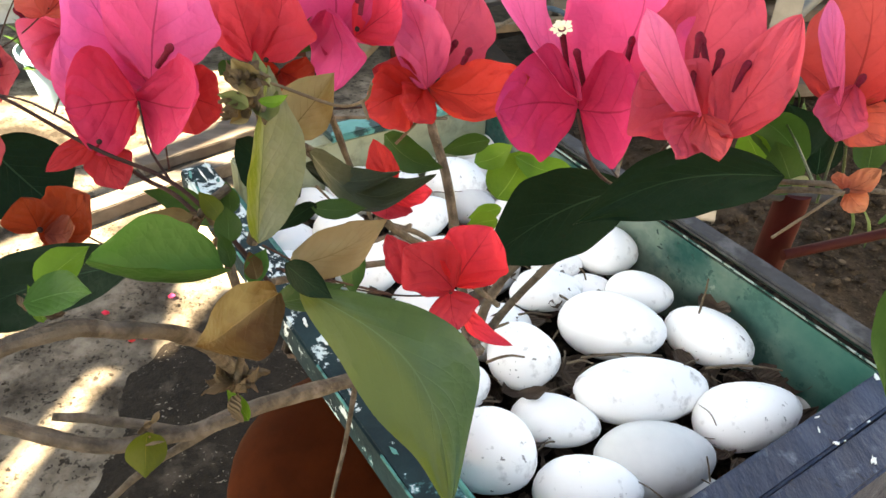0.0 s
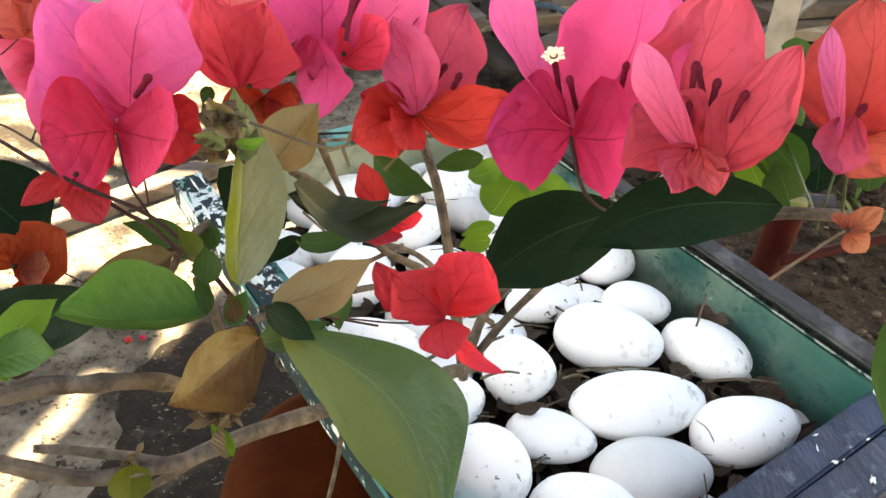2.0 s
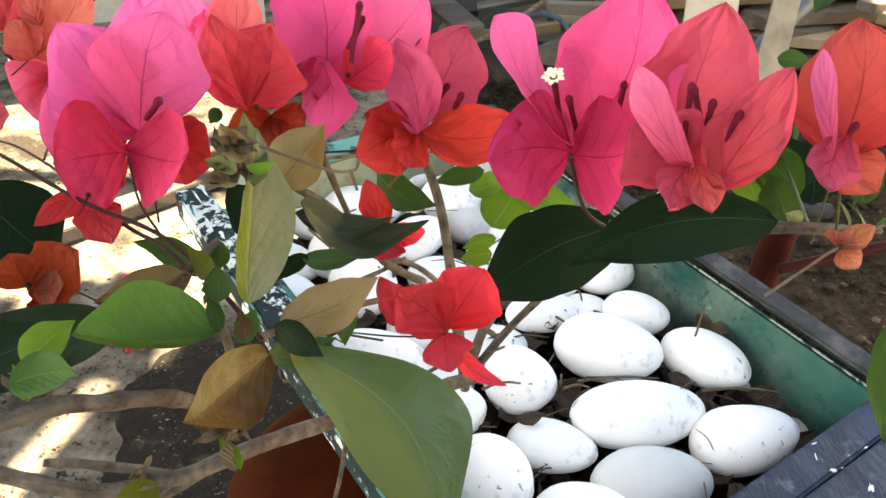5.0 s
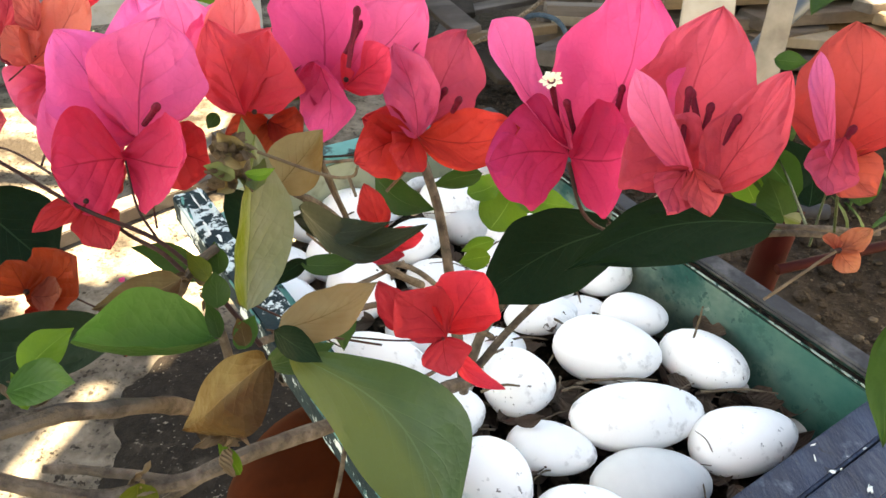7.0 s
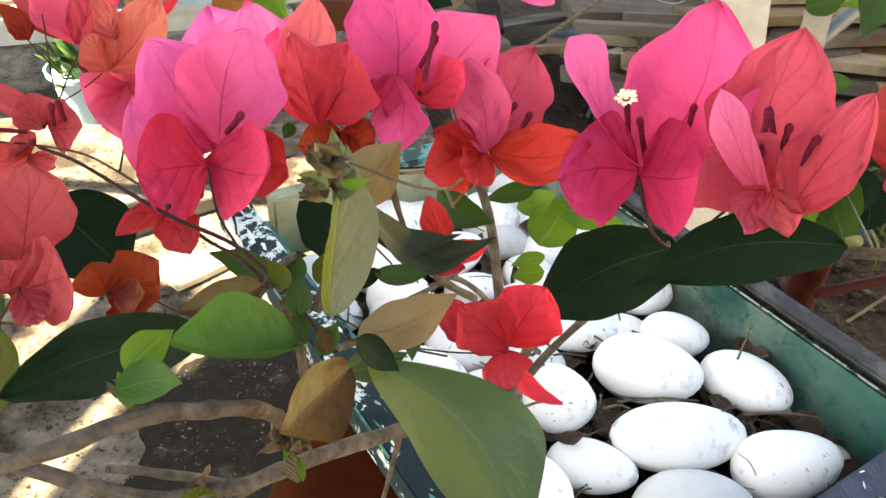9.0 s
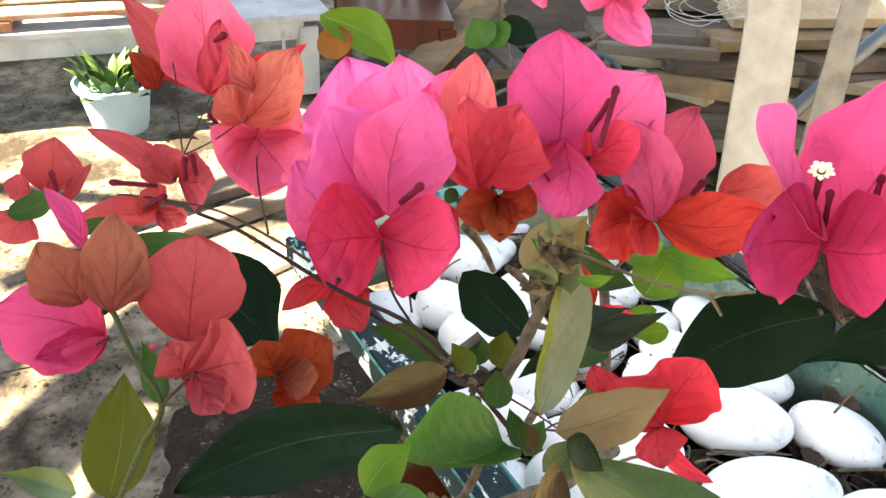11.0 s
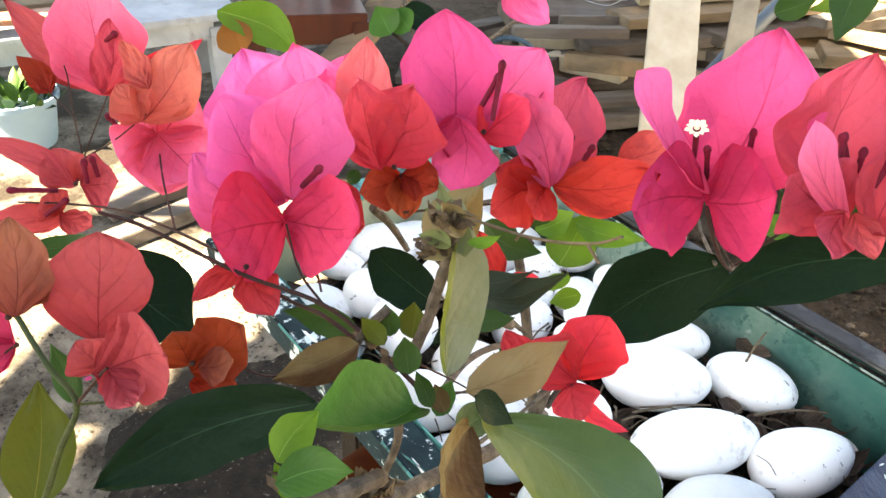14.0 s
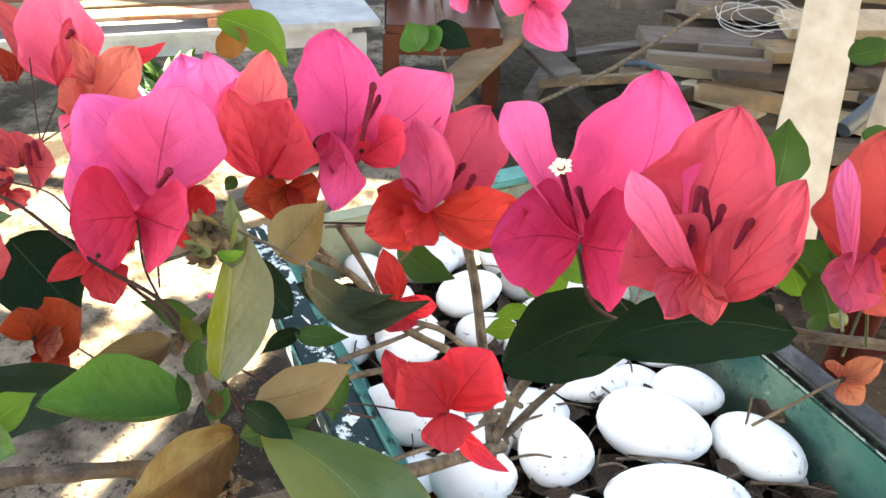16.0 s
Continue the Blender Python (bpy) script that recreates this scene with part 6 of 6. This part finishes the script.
timber((0.35, 3.71, 0.096), (0.18, 3.99, 0.148), 0.14, 0.030, DARKWOOD, "broken piece of board lying beside the timber pile", 13, 91, pile)
pipe = tagged(part("pipe", tube(((1.511, 3.718, 0.231), (1.798, 3.969, 0.405), (2.239, 4.341, 0.659)), 0.042, 14, 1.0), PIPE, at=(1.798, 3.969, 0.405)), "grey-blue plastic pipe leaning on the timber pile", "pipe")
coil = tagged(empty("wire_coil", (1.026, 3.993, 0.657)), "tangled coil of white wire on the timber pile", "wire")
part("loop", tube(((1.156, 3.993, 0.657), (1.129, 4.043, 0.707), (1.023, 3.990, 0.712), (0.915, 3.944, 0.705), (0.901, 3.999, 0.652), (0.950, 4.043, 0.606), (1.040, 3.985, 0.602), (1.109, 3.944, 0.611)), 0.0025, 6, 1.0, 0, 0), WIRE, coil)
part("loop", tube(((1.234, 4.067, 0.696), (1.158, 4.050, 0.737), (1.054, 3.981, 0.759), (0.927, 4.001, 0.752), (0.936, 4.070, 0.692), (0.952, 4.045, 0.653), (1.072, 3.979, 0.632), (1.155, 4.007, 0.643)), 0.0025, 6, 1.0, 0, 1), WIRE, coil)
part("loop", tube(((1.195, 4.034, 0.656), (1.090, 3.966, 0.697), (0.989, 3.944, 0.733), (0.864, 4.013, 0.712), (0.853, 4.031, 0.652), (0.861, 3.961, 0.613), (1.007, 3.947, 0.578), (1.125, 4.018, 0.604)), 0.0025, 6, 1.0, 0, 2), WIRE, coil)
part("loop", tube(((1.204, 4.022, 0.692), (1.121, 3.966, 0.741), (1.002, 4.011, 0.777), (0.888, 4.065, 0.740), (0.818, 4.017, 0.689), (0.868, 3.965, 0.639), (1.022, 4.017, 0.607), (1.180, 4.065, 0.648)), 0.0025, 6, 1.0, 0, 3), WIRE, coil)
part("loop", tube(((1.246, 3.964, 0.662), (1.217, 3.971, 0.720), (1.061, 4.042, 0.741), (0.943, 4.032, 0.701), (0.822, 3.961, 0.658), (0.938, 3.975, 0.599), (1.084, 4.045, 0.584), (1.261, 4.027, 0.626)), 0.0025, 6, 1.0, 0, 4), WIRE, coil)
STRAP = surface("faded_blue_webbing", (0.0492, 0.082, 0.1148), (0.0287, 0.0492, 0.0738), 40.0, 0.8)
strap = tube(((0.40, 3.77, 0.425), (0.47, 3.74, 0.455), (0.56, 3.71, 0.445), (0.625, 3.69, 0.37), (0.655, 3.69, 0.25), (0.66, 3.70, 0.12), (0.64, 3.71, 0.02)), 0.013, 8, 0.9, 0.1, 5)
tagged(part("strap", strap, STRAP, at=(0.56, 3.71, 0.445)), "faded blue strap hanging over the plank ends", "strap")
stick = tube(((-0.05, 3.70, 0.17), (0.34, 3.72, 0.42), (0.68, 3.75, 0.70), (0.95, 3.78, 0.92)), 0.011, 8, 0.8, 0.2, 6)
tagged(part("stick", stick, BARK["bark"], at=(0.34, 3.72, 0.42)), "long dry brown stick leaning on the timber pile", "stick")
for k, (x, y, colour) in enumerate(((-0.877, 1.851, "magenta"), (-0.915, 1.628, "red"), (-0.996, 1.708, "magenta"), (-0.89, 1.66, "crimson"), (-1.062, 1.972, "magenta"), (-1.03, 1.75, "crimson"))):
    a = 1.9 * k
    bm = blade((x, y, 0.052), (x + 0.026 * math.cos(a), y + 0.026 * math.sin(a), 0.056), 0.022, (0.2 * math.sin(a), 0, 1), 0.4, 0.1, 0, 0.42, 0.6, 400 + k, 0.08, 8, 6, 0.3, True)
    tagged(part("petal", bm, BRACT[colour], at=(x, y, 0.052)), "fallen pink bract lying on the concrete yard", "petal", "fallen bracts on the yard")
rack = tagged(empty("metal_rack", (0.452, 0.817, 0.0)), "dark red painted metal rack with a bare post and rail", "rack")
part("post", tube(((0.452, 0.817, 0.0), (0.452, 0.817, 0.6), (0.452, 0.817, 1.233)), 0.021, 16, 1.0), REDPAINT, rack)
part("rail", tube(((0.446, 0.776, 1.161), (0.519, 0.795, 1.171), (0.699, 0.846, 1.192)), 0.007, 10, 1.0), REDPAINT, rack)
part("rail", tube(((0.396, 0.815, 1.229), (0.501, 0.814, 1.229)), 0.010, 10, 1.0), GREYRIM, rack)
part("post", tube(((0.699, 0.846, 0.0), (0.699, 0.846, 0.6), (0.699, 0.846, 1.192)), 0.012, 12, 1.0), REDPAINT, rack)
# ---- litter among the pebbles and withered buds ----

def dry_leaf(base, tip, width, face, seed):
    bm = blade(base, tip, width, face, 0.5, 0.2, 0.05, 0.45, 0.7, seed, 0.12, 10, 8)
    ob = part("dry_leaf", bm, DRY, at=base)
    return tagged(ob, "curled brown dry leaf lying among the pebbles", "dry leaf", "dry leaves in the planter")


def dry_twig(a, b, r, seed):
    a, b = Vector(a), Vector(b)
    mid = (a + b) / 2 + Vector((0, 0, 0.004))
    return tagged(part("dry_twig", tube((a, mid, b), r, 6, 0.6, 0.15, seed), BARK["twig"], at=a), "thin dry twig lying among the pebbles", "twig", "dry twigs in the planter")


dry_leaf((0.1060, 0.4364, 1.2660), (0.1343, 0.4501, 1.2780), 0.0218, (0.35, -0.5, 0.9), 1)
dry_leaf((0.3011, 0.4534, 1.2690), (0.3165, 0.4300, 1.2810), 0.0236, (-0.35, -0.5, 0.9), 2)
dry_leaf((0.2433, 0.5232, 1.2940), (0.2568, 0.4881, 1.3060), 0.0229, (0.01, -0.5, 0.9), 3)
dry_leaf((0.0772, 0.5209, 1.2560), (0.1052, 0.5025, 1.2680), 0.0187, (0.34, -0.5, 0.9), 4)
dry_leaf((0.1018, 0.5182, 1.2590), (0.1187, 0.5287, 1.2710), 0.0126, (-0.35, -0.5, 0.9), 5)
dry_leaf((0.0689, 0.5327, 1.2560), (0.0773, 0.4910, 1.2680), 0.0135, (0.01, -0.5, 0.9), 6)
dry_leaf((0.0699, 0.3886, 1.2940), (0.0917, 0.3851, 1.3060), 0.0102, (0.34, -0.5, 0.9), 7)
dry_leaf((0.1005, 0.3728, 1.2560), (0.1151, 0.3516, 1.2680), 0.0129, (-0.36, -0.5, 0.9), 8)
dry_leaf((0.0867, 0.3630, 1.2540), (0.0980, 0.3724, 1.2660), 0.0113, (0.02, -0.5, 0.9), 9)
dry_leaf((0.2732, 0.4649, 1.2560), (0.2979, 0.4477, 1.2680), 0.0166, (0.33, -0.5, 0.9), 10)
dry_leaf((0.2554, 0.4541, 1.2540), (0.2721, 0.4543, 1.2660), 0.0146, (-0.36, -0.5, 0.9), 11)
dry_leaf((0.2352, 0.3943, 1.2440), (0.2483, 0.3697, 1.2560), 0.0179, (0.03, -0.5, 0.9), 12)
dry_leaf((0.2274, 0.4152, 1.2490), (0.2262, 0.3834, 1.2610), 0.0109, (0.33, -0.5, 0.9), 13)
dry_leaf((0.1385, 0.4095, 1.2490), (0.1510, 0.3926, 1.2610), 0.0109, (-0.36, -0.5, 0.9), 14)
dry_leaf((0.0600, 0.4405, 1.2540), (0.0609, 0.4053, 1.2660), 0.0112, (0.03, -0.5, 0.9), 15)
dry_leaf((0.1374, 0.5889, 1.2560), (0.1596, 0.5650, 1.2680), 0.0123, (0.33, -0.5, 0.9), 16)
dry_leaf((0.2260, 0.5407, 1.2560), (0.2292, 0.5126, 1.2680), 0.0106, (-0.36, -0.5, 0.9), 17)
dry_leaf((0.0355, 0.4858, 1.2940), (0.0469, 0.5057, 1.3060), 0.0147, (0.04, -0.5, 0.9), 18)
dry_leaf((0.0422, 0.5010, 1.2840), (0.0610, 0.4782, 1.2960), 0.0148, (0.32, -0.5, 0.9), 19)
dry_leaf((-0.0474, 0.5532, 1.2940), (-0.0277, 0.5515, 1.3060), 0.0105, (-0.37, -0.5, 0.9), 20)
dry_leaf((-0.0709, 0.5687, 1.2940), (-0.0479, 0.5490, 1.3060), 0.0127, (0.05, -0.5, 0.9), 21)
dry_leaf((0.3152, 0.4220, 1.2490), (0.3244, 0.4086, 1.2610), 0.0093, (0.32, -0.5, 0.9), 22)
dry_leaf((0.2937, 0.4182, 1.2490), (0.3069, 0.4211, 1.2610), 0.0103, (-0.37, -0.5, 0.9), 23)
dry_leaf((0.1918, 0.4590, 1.2690), (0.2103, 0.4466, 1.2810), 0.0057, (0.05, -0.5, 0.9), 24)
dry_leaf((0.0730, 0.5043, 1.2740), (0.1035, 0.4832, 1.2860), 0.0145, (0.32, -0.5, 0.9), 25)
dry_leaf((0.0547, 0.4798, 1.2740), (0.0754, 0.4840, 1.2860), 0.0163, (-0.37, -0.5, 0.9), 26)
dry_leaf((0.0576, 0.5810, 1.2640), (0.0777, 0.5572, 1.2760), 0.0160, (0.06, -0.5, 0.9), 27)
dry_leaf((-0.1249, 0.4821, 1.2540), (-0.1104, 0.4381, 1.2660), 0.0123, (0.31, -0.5, 0.9), 28)
dry_twig((0.1237, 0.4350, 1.2900), (0.1920, 0.4438, 1.2900), 0.0012, 0)
dry_twig((0.2275, 0.4377, 1.2850), (0.2926, 0.4409, 1.2850), 0.0014, 1)
dry_twig((0.0417, 0.3836, 1.3300), (0.0701, 0.3919, 1.3300), 0.0012, 2)
dry_twig((0.1109, 0.5144, 1.2900), (0.1336, 0.4975, 1.2800), 0.0012, 3)
dry_twig((0.2448, 0.4484, 1.2700), (0.2745, 0.4409, 1.2600), 0.0008, 4)
dry_twig((0.1653, 0.6110, 1.3600), (0.1649, 0.5938, 1.4000), 0.0014, 5)
dry_twig((0.1088, 0.4169, 1.3000), (0.1300, 0.4197, 1.3000), 0.0012, 6)
dry_twig((0.0345, 0.4321, 1.3000), (0.0632, 0.4498, 1.3100), 0.0016, 7)
dry_twig((0.2144, 0.4545, 1.3300), (0.1917, 0.4096, 1.4000), 0.0010, 8)
dry_twig((0.0228, 0.3986, 1.3600), (0.0387, 0.4061, 1.3200), 0.0030, 9)
dry_twig((0.0164, 0.4120, 1.3300), (0.0318, 0.4105, 1.3500), 0.0022, 10)
for k in range(90):
    p = BOX @ Vector((rng.uniform(0.045, 0.345), -rng.uniform(0.035, 0.5), -0.078 + rng.uniform(0, 0.012)))
    a = rng.uniform(0, 6.28)
    dry_leaf(p, p + Vector((math.cos(a), math.sin(a), rng.uniform(-0.2, 0.4))) * rng.uniform(0.01, 0.03), rng.uniform(0.006, 0.016), (rng.uniform(-0.5, 0.5), rng.uniform(-0.5, 0.5), 1), 100 + k)
for k in range(46):
    p = BOX @ Vector((rng.uniform(0.05, 0.34), -rng.uniform(0.04, 0.5), -0.062 + rng.uniform(0, 0.014)))
    a = rng.uniform(0, 6.28)
    dry_leaf(p, p + Vector((math.cos(a), math.sin(a), rng.uniform(-0.3, 0.4))) * rng.uniform(0.022, 0.042), rng.uniform(0.014, 0.024), (rng.uniform(-0.6, 0.6), rng.uniform(-0.6, 0.6), 1), 200 + k)

for k in range(120):
    p = BOX @ Vector((rng.uniform(0.06, 0.34), -rng.uniform(0.04, 0.5), -0.066 + rng.uniform(0, 0.022)))
    a, far = rng.uniform(0, 6.28), rng.uniform(0.012, 0.045)
    dry_twig(p, p + Vector((math.cos(a) * far, math.sin(a) * far, rng.uniform(-0.006, 0.008))), rng.uniform(0.0004, 0.0011), 300 + k)


def withered(at, size, n, seed):
    r = random.Random(seed)
    for k in range(n):
        way = Vector((r.uniform(-1, 1), r.uniform(-1, 1), r.uniform(-0.3, 1))).normalized()
        side = Vector((r.uniform(-1, 1), r.uniform(-1, 1), r.uniform(-1, 1)))
        b = Vector(at) + way * size * 0.15
        part("withered_bract", blade(b, b + way * size * r.uniform(0.5, 1.0), size * r.uniform(0.3, 0.6), side, 0.8, 0.25, 0.0, 0.45, 0.7, seed * 20 + k, 0.12, 8, 6), WITHERED, bush)


withered((-0.0563, 0.1900, 1.6290), 0.0075, 24, 3)
withered((-0.0585, 0.1925, 1.6200), 0.0062, 18, 4)
withered((-0.0775, 0.2080, 1.4860), 0.014, 22, 5)
withered((-0.0940, 0.1300, 1.5945), 0.006, 6, 6)
withered((-0.1221, 0.2152, 1.4471), 0.007, 6, 7)
withered((-0.0802, 0.2080, 1.5686), 0.007, 6, 8)
withered((-0.0715, 0.2007, 1.5697), 0.006, 5, 9)
